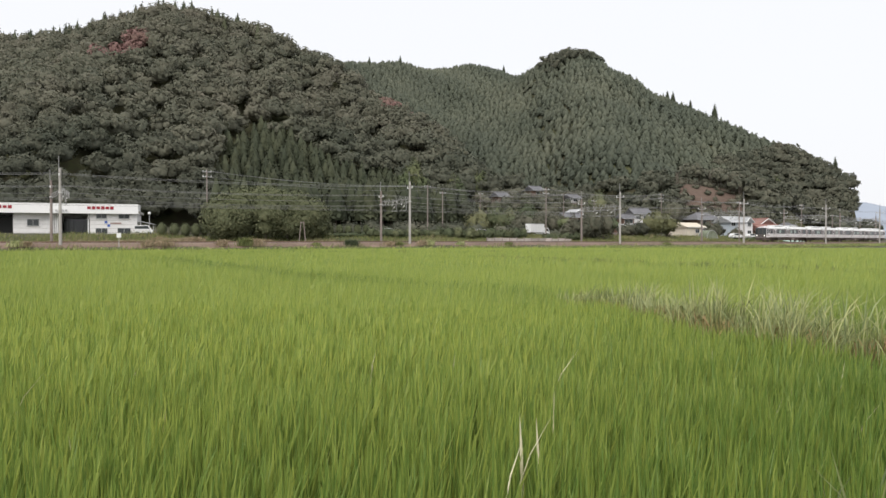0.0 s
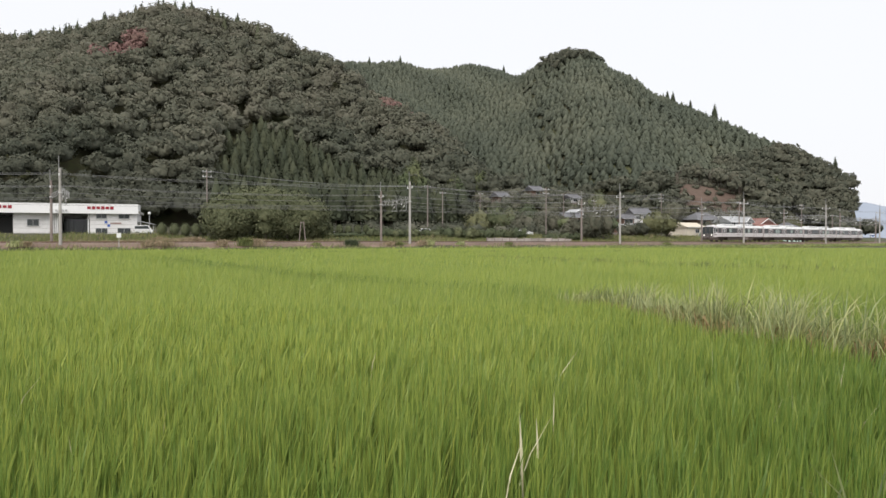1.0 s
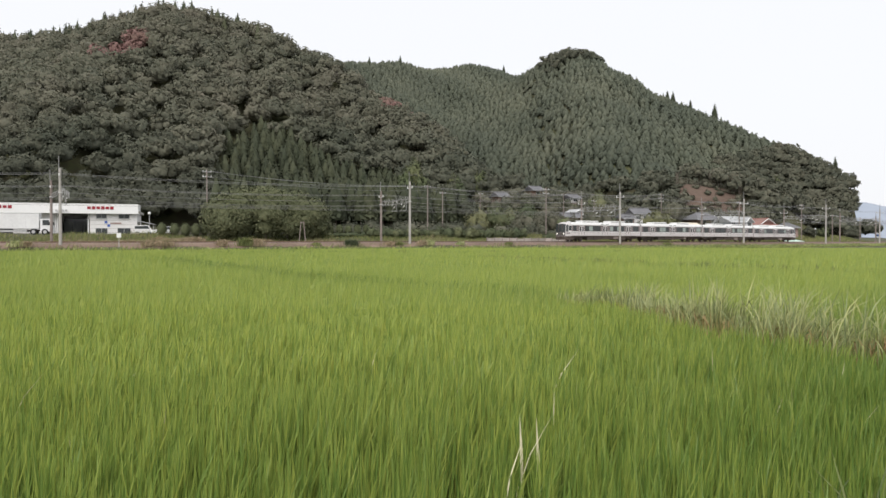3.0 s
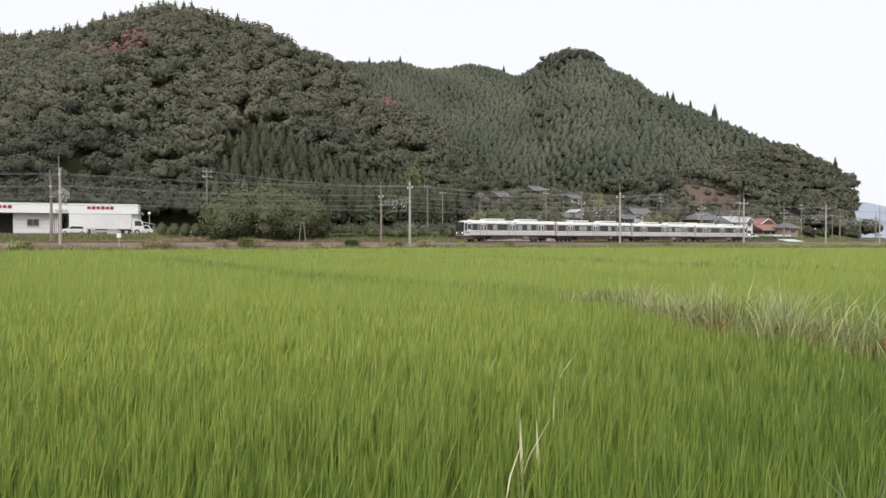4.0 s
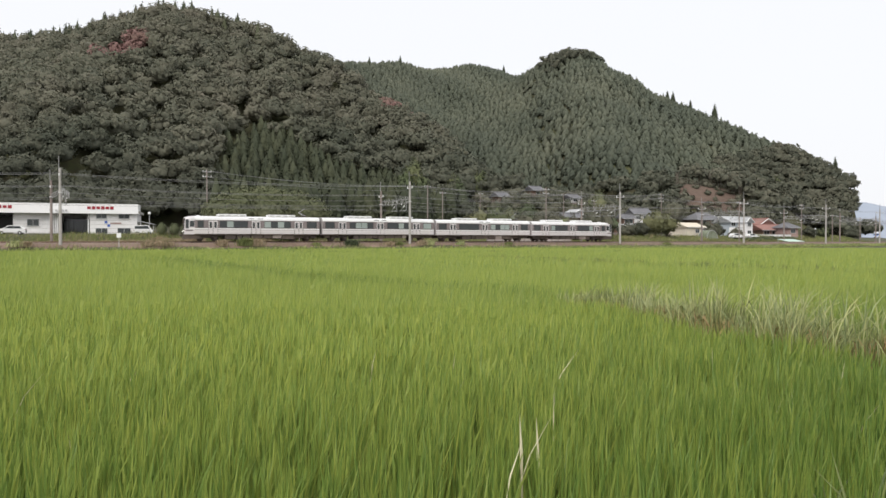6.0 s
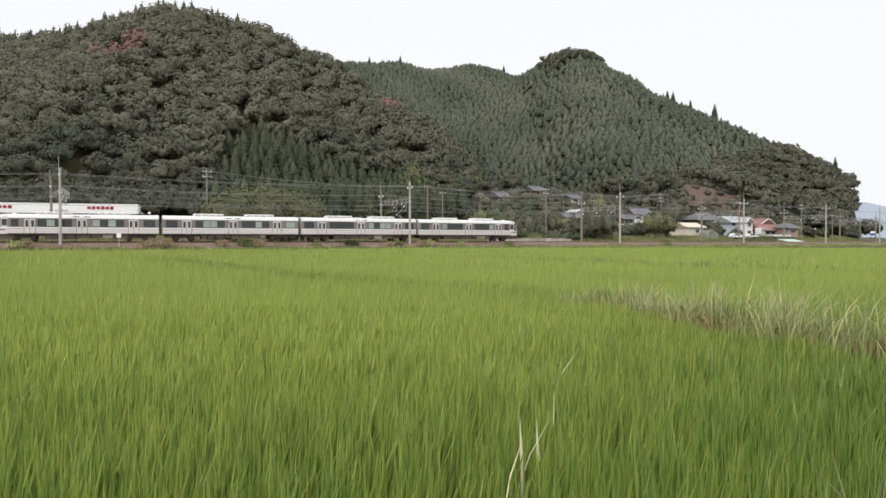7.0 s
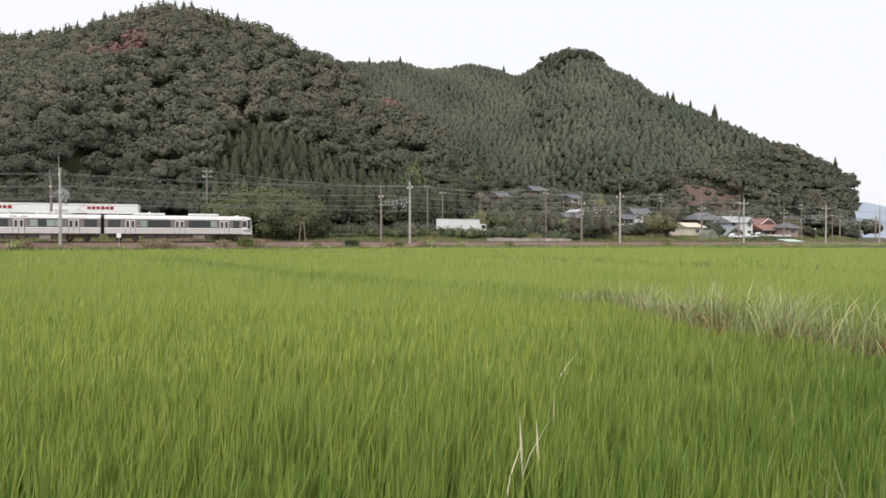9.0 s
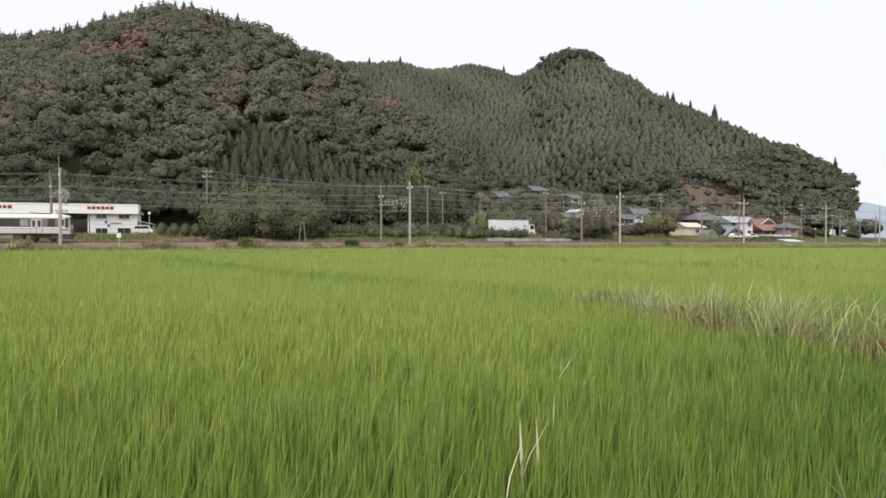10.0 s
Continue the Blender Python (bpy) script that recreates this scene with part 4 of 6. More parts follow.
# ---- blades ----
def blades(xy, z0, height, width, lean, segs=2):
    k = len(xy)
    a = rng.uniform(0, 6.283, k)
    d = np.stack([np.cos(a), np.sin(a)], 1) * 0.8 + [[0.35, 0.1]]
    f = rng.uniform(0, 6.283, k)
    side = np.stack([np.cos(f), np.sin(f)], 1)
    le = lean * rng.uniform(0.15, 1.0, k) ** 1.6 * height
    rows = []
    for i in range(segs + 1):
        u = i / max(segs, 1) * 0.72
        c = xy + d * (le * u ** 2)[:, None]
        zz = z0 + height * (u - 0.10 * lean * u ** 3)
        w = width * (0.7 + 0.5 * u) * 0.5
        for sg in (-1, 1):
            rows.append(np.concatenate([c + side * (w * sg)[:, None], zz[:, None]], 1))
    tip = np.concatenate([xy + d * le[:, None] * 1.05, (z0 + height * (1 - 0.28 * lean * rng.uniform(0.2, 1, k)))[:, None]], 1)
    rows.append(tip)
    v = np.stack(rows, 1)
    m = v.shape[1]
    f = []
    for i in range(segs):
        f += [(2 * i, 2 * i + 1, 2 * i + 3), (2 * i, 2 * i + 3, 2 * i + 2)]
    f.append((2 * segs, 2 * segs + 1, 2 * segs + 2))
    t = (np.arange(k)[:, None, None] * m + np.array(f)[None]).reshape(-1, 3)
    return v.reshape(-1, 3), t


LEVEE = [(10.5, -0.6), (5.5, 7.9), (4.4, 10.0), (3.75, 14.0), (3.1, 16.5), (2.2, 19.0), (-1.2, 22.5), (-4.7, 26.0), (-20.0, 50.0)]


def levee_side(x, y):
    """Metres east of the middle of the weedy levee that winds through the fields."""
    return 0.8 * (np.asarray(x) - np.interp(y, [q[1] for q in LEVEE], [q[0] for q in LEVEE]))


def fan(y0, y1, per_m2, margin=1.0):
    area = 0.66 * (y1 * y1 - y0 * y0) + 2 * margin * (y1 - y0)
    k = int(area * per_m2)
    y = np.sqrt(rng.uniform(y0 * y0, y1 * y1, k))
    return np.stack([rng.uniform(-1, 1, k) * (0.66 * y + margin), y], 1)


RICE = []


def rice():
    zones = ((1.6, 6.5, 66, 0.0100, 3), (6.5, 14.0, 40, 0.014, 2), (14.0, 34.0, 240, 0.030, 0), (34.0, 110.0, 38, 0.085, 0))
    for zi, (y0, y1, dens, w, segs) in enumerate(zones):
        if zi < 2:
            # hills planted in rows, each a sheaf of leaves
            gx, gy = np.meshgrid(np.arange(-10.5, 10.5, 0.19), np.arange(y0, y1, 0.29))
            hp = np.stack([gx.ravel(), gy.ravel()], 1) + rng.normal(0, 0.025, (gx.size, 2))
            hp = hp[np.abs(hp[:, 0]) < 0.68 * hp[:, 1] + 0.8]
            p = np.repeat(hp, dens, 0) + rng.normal(0, 0.038, (len(hp) * dens, 2))
        else:
            p = fan(y0, y1, dens)
        s, n = track_coords(p[:, 0], p[:, 1])
        ls = levee_side(p[:, 0], p[:, 1])
        p = p[(n < -8.2) & ((np.abs(ls) > 0.38) | (p[:, 1] > 16.5))]
        k = len(p)
        clump = 0.06 * np.sin(p[:, 0] * 1.9 + np.sin(p[:, 1] * 1.3)) * np.sin(p[:, 1] * 2.3) + 0.03 * np.sin(p[:, 0] * 0.6 + p[:, 1] * 0.35)
        h = (0.73 + 0.7 * clump) * (1.06 - (0.36 if zi < 2 else 0.2) * rng.uniform(0, 1, k) ** 1.2)
        # light put into colour: deep green near and right, sunlit yellow-green further off
        sunlit = np.clip((p[:, 1] - 2.3 - 0.92 * p[:, 0]) / 7.5, 0, 1) ** 0.9 * 0.82 + 0.10 * np.sin(p[:, 0] * 0.5 + 1) * np.sin(p[:, 1] * 0.31)
        sunlit -= 0.22 * np.exp(-((levee_side(p[:, 0], p[:, 1]) + 0.2) / 1.1) ** 2) * np.clip((p[:, 1] - 13) / 4, 0, 1)  # levee's gap shadow put into the colour: deeper green beside it
        sunlit = np.clip(sunlit + 0.1 + rng.normal(0, 0.08, k), 0, 1)
        if zi < 2:
            part_of = rng.integers(0, 4, k)
            for g in range(4):
                q = part_of == g
                v, t = blades(p[q], np.zeros(q.sum()), h[q], np.full(q.sum(), w) * rng.uniform(0.7, 1.3, q.sum()), 0.22, segs)
                ob = tagged(np_mesh("rice_plants", v, t, M_RICE, np.repeat(sunlit[q], len(v) // q.sum())), "bright green young rice leaves swaying in a flooded paddy", "rice", kind="stuff")
                RICE.append((ob, g + 4 * zi))
        else:
            v, t = blades(p, np.zeros(k), h, np.full(k, w) * rng.uniform(0.7, 1.3, k), 0.6, segs)
            tagged(np_mesh("rice_field", v, t, M_RICE, np.repeat(sunlit, len(v) // k)), "even bright green rice field reaching to the railway", "rice", kind="stuff")

    # the same crop at either side
    k = 70000
    p = np.stack([rng.uniform(-48, 48, k), rng.uniform(1.6, 62, k)], 1)
    p = p[np.abs(p[:, 0]) > 0.67 * p[:, 1] + 0.9]
    k = len(p)
    v, t = blades(p, np.zeros(k), rng.uniform(0.6, 0.92, k), rng.uniform(0.03, 0.06, k), 0.5, 0)
    tagged(np_mesh("rice_field", v, t, M_RICE, rng.uniform(0.3, 0.7, k).repeat(3)), "green rice crop in the neighbouring paddies", "rice", kind="stuff")


rice()


def dry_leaves():
    for x, y, h, dx in ((0.48, 4.1, 0.86, 0.05), (0.58, 4.1, 0.85, 0.06)):
        ob = thing("dry_leaf_stalk", pose(x, y, 0), "pale straw-coloured dead leaf among green rice", "dry leaf", "dead rice leaves")
        v, t = blades(np.zeros((1, 2)), np.zeros(1), np.array([h]), np.array([0.018]), 0.08, 3)
        np_mesh("blade", v, t, M_DRYLEAF, parent=ob)
    k = 26
    p = fan(3.0, 8.0, 2)[:k]
    k = len(p)
    v, t = blades(p, np.zeros(k), rng.uniform(0.7, 0.95, k), np.full(k, 0.008), 0.5, 3)
    tagged(np_mesh("withered_leaves", v, t, M_DRYLEAF), "scattered bleached leaves among the green rice", "dry leaves", kind="stuff")
    k = 90
    p = np.stack([rng.uniform(1.8, 2.5, k), rng.uniform(2.8, 3.4, k)], 1)
    v, t = blades(p, np.zeros(k), rng.uniform(0.78, 0.98, k), np.full(k, 0.013), 1.3, 5)
    tagged(np_mesh("arching_grass", v, t, M_GRASS), "long pale arching grass leaves at the paddy's edge", "grass", kind="stuff")


dry_leaves()


def paddy():
    v = [(-60, -1, 0.012), (60, -1, 0.012), (78, 60, 0.012), (-78, 60, 0.012)]
    tagged(np_mesh("paddy_floor", np.array(v, float), np.array([(0, 1, 2), (0, 2, 3)]), M_FIELD), "dark wet mud floor of the rice paddy", "field", kind="structure")


paddy()


def along(path, u):
    """Places and directions at the shares u of a path's length."""
    q = np.array(path, float)
    d = np.diff(q, axis=0)
    ln = np.concatenate([[0], np.cumsum(np.hypot(d[:, 0], d[:, 1]))])
    at = u * ln[-1]
    i = np.clip(np.searchsorted(ln, at) - 1, 0, len(d) - 1)
    t = d[i] / np.hypot(d[i, 0], d[i, 1])[:, None]
    return np.stack([np.interp(at, ln, q[:, 0]), np.interp(at, ln, q[:, 1])], 1), t


def weeds_along(path, k, hmin, hmax, spread, w, lean, m, name, label, per=14, z=0.0, shift=0.0, taper=0.0):
    u = rng.uniform(0, 1, k)
    cl = rng.integers(0, max(3, k // per), k)
    cu = rng.uniform(0, 1, max(3, k // per))
    u = np.where(rng.uniform(0, 1, k) < 0.7, np.clip(cu[cl] + rng.normal(0, 0.004, k), 0, 1), u)
    p, d = along(path, u)
    p = p + np.stack([-d[:, 1], d[:, 0]], 1) * (rng.normal(0, 1, k) * spread + shift)[:, None]
    h = rng.uniform(hmin, hmax, k) * (1 - taper * np.clip((u - 0.72) / 0.28, 0, 1))
    v, t = blades(p, np.full(k, z), h, w * rng.uniform(0.7, 1.3, k), lean, 3)
    return tagged(np_mesh(name, v, t, m), label, "weeds", kind="stuff")


def levee_bank(path, h, half):
    """A low earth bank between paddies."""
    k = 60
    c, d = along(path, np.linspace(0, 1, k + 1))
    v = []
    for i in range(k + 1):
        for off, z in ((-half - 0.2, 0.0), (-half, h * 0.9), (0.0, h), (half, h * 0.9), (half + 0.2, 0.0)):
            w = off + 0.04 * math.sin(i * 1.7 + off * 9)
            v.append((c[i, 0] - d[i, 1] * w, c[i, 1] + d[i, 0] * w, z * (1 + 0.1 * math.sin(i * 2.3))))
    t = []
    for i in range(k):
        for j in range(4):
            e = i * 5 + j
            t += [(e, e + 5, e + 6), (e, e + 6, e + 1)]
    tagged(np_mesh("levee", np.array(v), np.array(t), M_SOIL), "low earth bank between two rice paddies", "levee", kind="structure")


NEAR_LEVEE, FAR_LEVEE = LEVEE[:5], LEVEE[4:]
levee_bank(NEAR_LEVEE, 0.36, 0.2)
weeds_along(NEAR_LEVEE, 3200, 0.4, 0.85, 0.19, 0.011, 1.3, M_WEED, "levee_weeds", "pale green weeds on the levee between fields", z=0.3, taper=0.45)
weeds_along(NEAR_LEVEE, 1200, 0.65, 1.2, 0.18, 0.013, 0.8, M_WEED, "levee_reeds", "tall pale green reeds standing in tufts on the levee", 30, 0.3, taper=0.45)
weeds_along(NEAR_LEVEE, 520, 0.5, 0.95, 0.15, 0.015, 0.5, M_GRASS, "levee_reeds", "tall dark green reeds standing in tufts on the levee", 30, 0.3, taper=0.45)
weeds_along(NEAR_LEVEE, 1900, 0.34, 0.60, 0.10, 0.013, 1.25, M_DEAD, "dry_levee_grass", "dead brown grass hanging over the foot of the levee", 30, 0.3, 0.14, taper=0.45)
# far stretches: darker leaf colour stands in for the levee gap's shadow
weeds_along(FAR_LEVEE, 900, 0.55, 0.80, 0.35, 0.022, 0.6, M_RICE, "levee_weeds", "low green weeds on the far stretch of the levee", 3)
weeds_along([(3.0, 58.0), (20.0, 25.5)], 700, 0.55, 0.86, 0.2, 0.04, 0.6, M_GRASS, "levee_weeds", "low weeds on a levee between far fields, coloured dark for gap shadow", 4)
weeds_along([(-30.0, 76.0), (70.0, 84.0)], 900, 0.55, 0.84, 0.2, 0.06, 0.6, M_GRASS, "levee_weeds", "low weeds on a levee near the railway", 4)


def bank_grass():
    k = 105000
    s, u = rng.uniform(-60, 230, k), rng.uniform(0, 1, k)
    n = np.where(u < 0.30, np.where(rng.uniform(0, 1, k) < 0.85, rng.uniform(-8.8, -5.5, k), rng.uniform(-6.0, -3.2, k)), np.where(u < 0.5, rng.uniform(8.0, 12, k), rng.uniform(11, 24.0, k)))
    xy = np.stack(on_track_np(s, n), 1)
    z = ground_z(xy[:, 0], xy[:, 1])
    patch = np.sin(s * 0.21 + np.sin(n * 0.5)) + np.sin(s * 0.47 + 2)
    h = np.where(n < 0, rng.uniform(0.25, 0.55, k), rng.uniform(0.4, 1.0, k)) * (1 + 0.3 * patch)
    dry = rng.uniform(0, 1, k) < np.clip(0.25 + 0.22 * patch, 0.05, 0.8) * np.where((s < 30) & (n > 0) & (n < 14), 0.9, 0.3)
    for sel, m, nm, lab in ((~dry, M_GRASS, "bank_grass", "rough green grass on the railway bank"), (dry, M_STRAW, "dry_bank_grass", "dry straw-coloured grass on the railway bank")):
        v, t = blades(xy[sel], z[sel] - 0.05, h[sel], rng.uniform(0.09, 0.2, sel.sum()), 0.8, 0)
        tagged(np_mesh(nm, v, t, m), lab, "grass", kind="stuff")


bank_grass()


def verge_grass():
    k = 11000
    s, n = rng.uniform(-60, 230, k), rng.uniform(-7.6, -6.1, k)
    xy = np.stack(on_track_np(s, n), 1)
    h = rng.uniform(0.45, 0.7, k) * (1 + 0.2 * np.sin(s * 0.33) * np.sin(s * 0.11 + 1))
    v, t = blades(xy, ground_z(xy[:, 0], xy[:, 1]), h, rng.uniform(0.06, 0.14, k), 0.8, 1)
    tagged(np_mesh("verge_grass", v, t, M_VERGE), "fresh light green grass between the rice and the track", "grass", kind="stuff")


verge_grass()


# ---- clipped bushes and single trees by the line ----
def gz(x, y):
    return float(ground_z(x, y))


for (x, y), h, r in (((-37.0, 117.0), 7.2, 4.6), ((-34.9, 119.0), 8.8, 5.2), ((-31.0, 120.0), 9.2, 5.4), ((-27.5, 121.0), 8.9, 5.2), ((-24.5, 122.0), 7.6, 4.4), ((-23.1, 123.0), 6.6, 3.0)):
    tree("broad_tree", x, y, h, r, "low spreading green tree in a dense clump by the railway", 7500, 0.21, 0.0, M_CLUMP, "tree", "clump of spreading trees", lobes=9, core=0.84, lumpy=0.5, tone=(0.48, 0.52), billow=True)


def round_shrub(x, y, r, h):
    z = gz(x, y)
    ob = thing("round_shrub", pose(x, y, z), "clipped round dark green shrub beside the road", "shrub", "clipped shrubs along the road")
    bm = bmesh.new()
    rod(bm, (0, 0, -0.1), (0, 0, h * 0.5), 0.06, 0.04, 6)
    part("stem", bm, M_BARK, ob)
    v, t, w, nn = crowns(np.array([[0, 0, 0.05]]), np.array([h]), np.array([r]), 620, 0.11, 0.02, 0.93, True, 0.25)
    np_mesh("crown", v, t, M_CLUMP, np.full(len(v), 0.4), ob, nn)


for x, y in ((-48.3, 118.0), (-46.3, 118.5), (-44.6, 119.0), (-43.0, 119.5), (-42.0, 121.0)):
    round_shrub(x, y, 0.78, 2.3)
for x, y in ((-21.8, 133.0), (-20.2, 134.0), (-18.5, 134.5), (-16.8, 135.0), (-15.2, 136.0)):
    round_shrub(x, y, 0.72, 2.1)


def hedge(s0, s1, n, h, label):
    x, y = on_track((s0 + s1) / 2, n)
    ob = thing("hedge", pose(x, y, gz(x, y)), label, "hedge")
    k = int((s1 - s0) / 0.9)
    b = []
    for i in range(k):
        px, py = on_track(s0 + (s1 - s0) * (i + 0.5) / k, n + random.uniform(-0.4, 0.4))
        b.append((px - x, py - y, gz(px, py) - gz(x, y) - 0.1))
    v, t, w, nn = crowns(np.array(b), rng.uniform(0.75, 1.15, k) * h, rng.uniform(0.8, 1.2, k), 150, 0.2, 0.0, 0.75, True)
    np_mesh("foliage", v, t, M_HEDGE, rng.uniform(0.1, 0.7, k)[w], ob, nn)


hedge(16.0, 25.8, 22.5, 0.9, "low rough green hedge behind the round shrubs")
hedge(25.2, 44.0, 21.0, 2.0, "low overgrown green hedge along the road bank")
hedge(42.0, 62.6, 20.0, 2.2, "dark overgrown green hedge along the road bank")
hedge(65.8, 76.0, 17.0, 1.7, "trimmed green hedge behind the concrete fence")
hedge(143.6, 171.3, 16.0, 1.0, "low green hedge before the houses")

for (x, y), h, r, m in (((33.9, 158.0), 7.0, 3.4, M_BROAD), ((37.6, 161.0), 7.6, 3.3, M_BROAD), ((46.1, 172.0), 3.4, 2.6, M_BROAD), ((50.0, 174.0), 3.6, 2.4, M_BROAD), ((54.5, 176.0), 7.2, 3.6, M_HEDGE), ((58.0, 178.0), 6.4, 3.2, M_HEDGE), ((77.0, 200.0), 4.6, 2.8, M_BROAD), ((80.5, 202.0), 4.4, 2.4, M_BROAD), ((83.6, 196.0), 2.6, 1.9, M_BROAD), ((29.6, 158.0), 5.0, 2.4, M_BROAD), ((20.4, 176.0), 6.0, 3.4, M_BROAD), ((13.4, 170.0), 7.5, 4.0, M_HEDGE), ((9.1, 168.0), 7.0, 3.8, M_HEDGE), ((118.4, 222.0), 4.0, 2.4, M_BROAD), ((45.5, 190.0), 5.6, 3.0, M_BROAD), ((26.2, 186.0), 6.0, 3.2, M_BROAD), ((30.7, 190.0), 7.0, 3.0, M_BROAD), ((20.4, 205.0), 8.0, 4.0, M_HEDGE), ((26.7, 215.0), 8.0, 4.0, M_HEDGE), ((51.1, 225.0), 9.0, 4.2, M_HEDGE), ((76.1, 225.0), 9.0, 4.5, M_BROAD), ((152.4, 255.0), 4.0, 3.0, M_BROAD), ((130.4, 235.0), 3.4, 2.2, M_HEDGE)):
    tree("garden_tree", x, y, h, r, "leafy green garden tree beside the village houses", 1700, 0.28, 0.0, m, "tree", "garden trees of the village")
for x, y in ((32.9, 185.0), (17.9, 180.0), (45.1, 182.0)):
    tree("bare_tree", x, y, 5.5, 2.6, "sparse pale twiggy tree in a village garden", 260, 0.2, 0.3, M_BAMBOO, "tree", lobes=4)


for (x, y), h, r in (((-11.0, 266.0), 16.5, 4.4), ((-14.5, 262.0), 14.0, 3.8), ((-7.5, 262.0), 13.0, 3.4), ((5.8, 246.0), 11.0, 3.0), ((14.7, 255.0), 12.0, 3.2), ((184.0, 379.0), 13.0, 3.0), ((3.6, 262.0), 12.0, 3.6)):
    tree("hillside_tree", x, y, h, r, "pale yellow-green feathery tree standing out on the hillside", 1500, 0.42, 0.05, M_BAMBOO, "tree", "pale trees on the hillside")


def tuft(s, n, h, r, m, label, k=260):
    x, y = on_track(s, n)
    q = rng.normal(0, 1, (k, 2)) * r * 0.42
    hh = h * rng.uniform(0.55, 1.1, k) * np.exp(-0.25 * (q ** 2).sum(1) / r ** 2)
    v, t = blades(q, np.zeros(k), hh, rng.uniform(0.04, 0.09, k), 0.9, 3)
    ob = tagged(np_mesh("grass_tuft", v, t, m), label, "grass tuft", "tufts along the track", "stuff")
    ob.matrix_basis = pose(x, y, gz(x, y) - 0.05)


for s, h, r, m in ((-31.1, 1.0, 1.1, M_WEED), (-30.0, 0.9, 0.8, M_STRAW), (-15.9, 1.1, 1.0, M_STRAW), (-14.3, 1.0, 1.2, M_STRAW), (-13.4, 0.8, 1.0, M_STRAW), (-6.5, 1.2, 0.9, M_STRAW), (-3.6, 1.45, 0.9, M_GRASS), (-3.0, 1.4, 0.8, M_GRASS), (-1.6, 1.2, 1.1, M_STRAW), (6.9, 0.6, 1.0, M_GRASS), (12.0, 1.1, 0.8, M_HEDGE), (12.8, 1.0, 0.8, M_HEDGE), (18.6, 0.8, 1.2, M_STRAW), (20.1, 0.8, 1.2, M_GRASS), (24.2, 1.1, 1.0, M_STRAW), (25.4, 1.1, 1.0, M_WEED), (31.1, 0.8, 0.8, M_WEED), (40.5, 0.7, 0.8, M_GRASS), (79.3, 0.7, 1.0, M_GRASS)):
    tuft(s, -4.4, h, r, m, "dry pale grass tuft beside the track" if m is M_STRAW else "leafy green weed tuft beside the track")
for s, n, h, r in ((-14.2, 13, 1.4, 1.5), (-9.9, 13, 1.3, 2.0), (-8.6, 13, 1.4, 2.0), (-11.7, 13, 1.2, 2.0), (0.7, 11.5, 1.3, 1.8), (2.6, 11.5, 1.1, 1.6), (-4.3, 11.5, 1.0, 1.4), (-23.9, 12, 0.8, 2.0), (-21.6, 12, 0.8, 2.0), (-18.4, 13, 0.9, 2.0)):
    tuft(s, n, h, r, M_STRAW, "broad pale dry grass tuft behind the track", 420)


# ---- fence and small trackside things ----
def concrete_fence(s0, s1, n):
    x, y = on_track(s0, n)
    ob = thing("concrete_fence", pose(x, y, 0), "low pale concrete panel fence with slim posts beside the railway", "fence")
    k = int((s1 - s0) / 1.8)
    for i in range(k):
        ax, ay = on_track(s0 + 1.8 * i, n)
        bx, by = on_track(s0 + 1.8 * (i + 1), n)
        a = math.atan2(by - ay, bx - ax)
        z = gz((ax + bx) / 2, (ay + by) / 2)
        boxpart("post", (ax - x, ay - y, z + 0.65, 0.16, 0.16, 1.5), M_CONC_OLD, ob, rz=a, bevel=0.015)
        hh = random.uniform(1.1, 1.25)
        boxpart("panel", ((ax + bx) / 2 - x, (ay + by) / 2 - y, z + hh / 2, 1.62, 0.08, hh), M_FENCE, ob, rz=a, bevel=0.012)


M_FENCE = mat("pale_fence_concrete", (0.36, 0.31, 0.29), (0.52, 0.47, 0.44), 1.2, 0.9, vary="object", amount=0.2)
concrete_fence(45.6, 68.9, 10.2)


def board_sign(s, n):
    x, y = on_track(s, n)
    ob = thing("marker_sign", pose(x, y, gz(x, y), 0, 0, 12), "blank white square marker board on a thin post", "sign")
    rodpart("post", (0, 0, -0.1), (0, 0, 1.45), 0.04, M_GALV, ob)
    boxpart("board", (0, -0.05, 1.55, 0.55, 0.03, 0.6), M_WHITE, ob, bevel=0.01)


board_sign(-19.4, -4.9)


def stay_poles(s, n):
    x, y = on_track(s, n)
    ob = thing("stay_frame", pose(x, y, gz(x, y)), "two slim leaning timber poles joined at the top", "pole frame")
    for dx in (-0.62, 0.55):
        rodpart("leg", (dx, 0, -0.1), (dx * 0.35, 0, 3.9), 0.10, M_CONC_OLD, ob, 0.07)
    boxpart("crossbar", (-0.05, 0, 3.75, 0.7, 0.1, 0.12), M_CONC_OLD, ob)


stay_poles(8.5, 9.8)


def globe_lamp(x, y, h):
    ob = thing("globe_lamp", pose(x, y, gz(x, y)), "white globe lamp on a slim grey post", "street lamp", "globe lamps")
    rodpart("post", (0, 0, -0.1), (0, 0, h), 0.06, M_GALV, ob)
    bm = bmesh.new()
    bmesh.ops.create_uvsphere(bm, u_segments=16, v_segments=10, radius=0.27, matrix=Matrix.Translation((0, 0, h + 0.22)))
    part("globe", bm, M_LAMP, ob, smooth=True)


globe_lamp(-53.0, 124.0, 3.75)
globe_lamp(125.8, 232.0, 2.6)


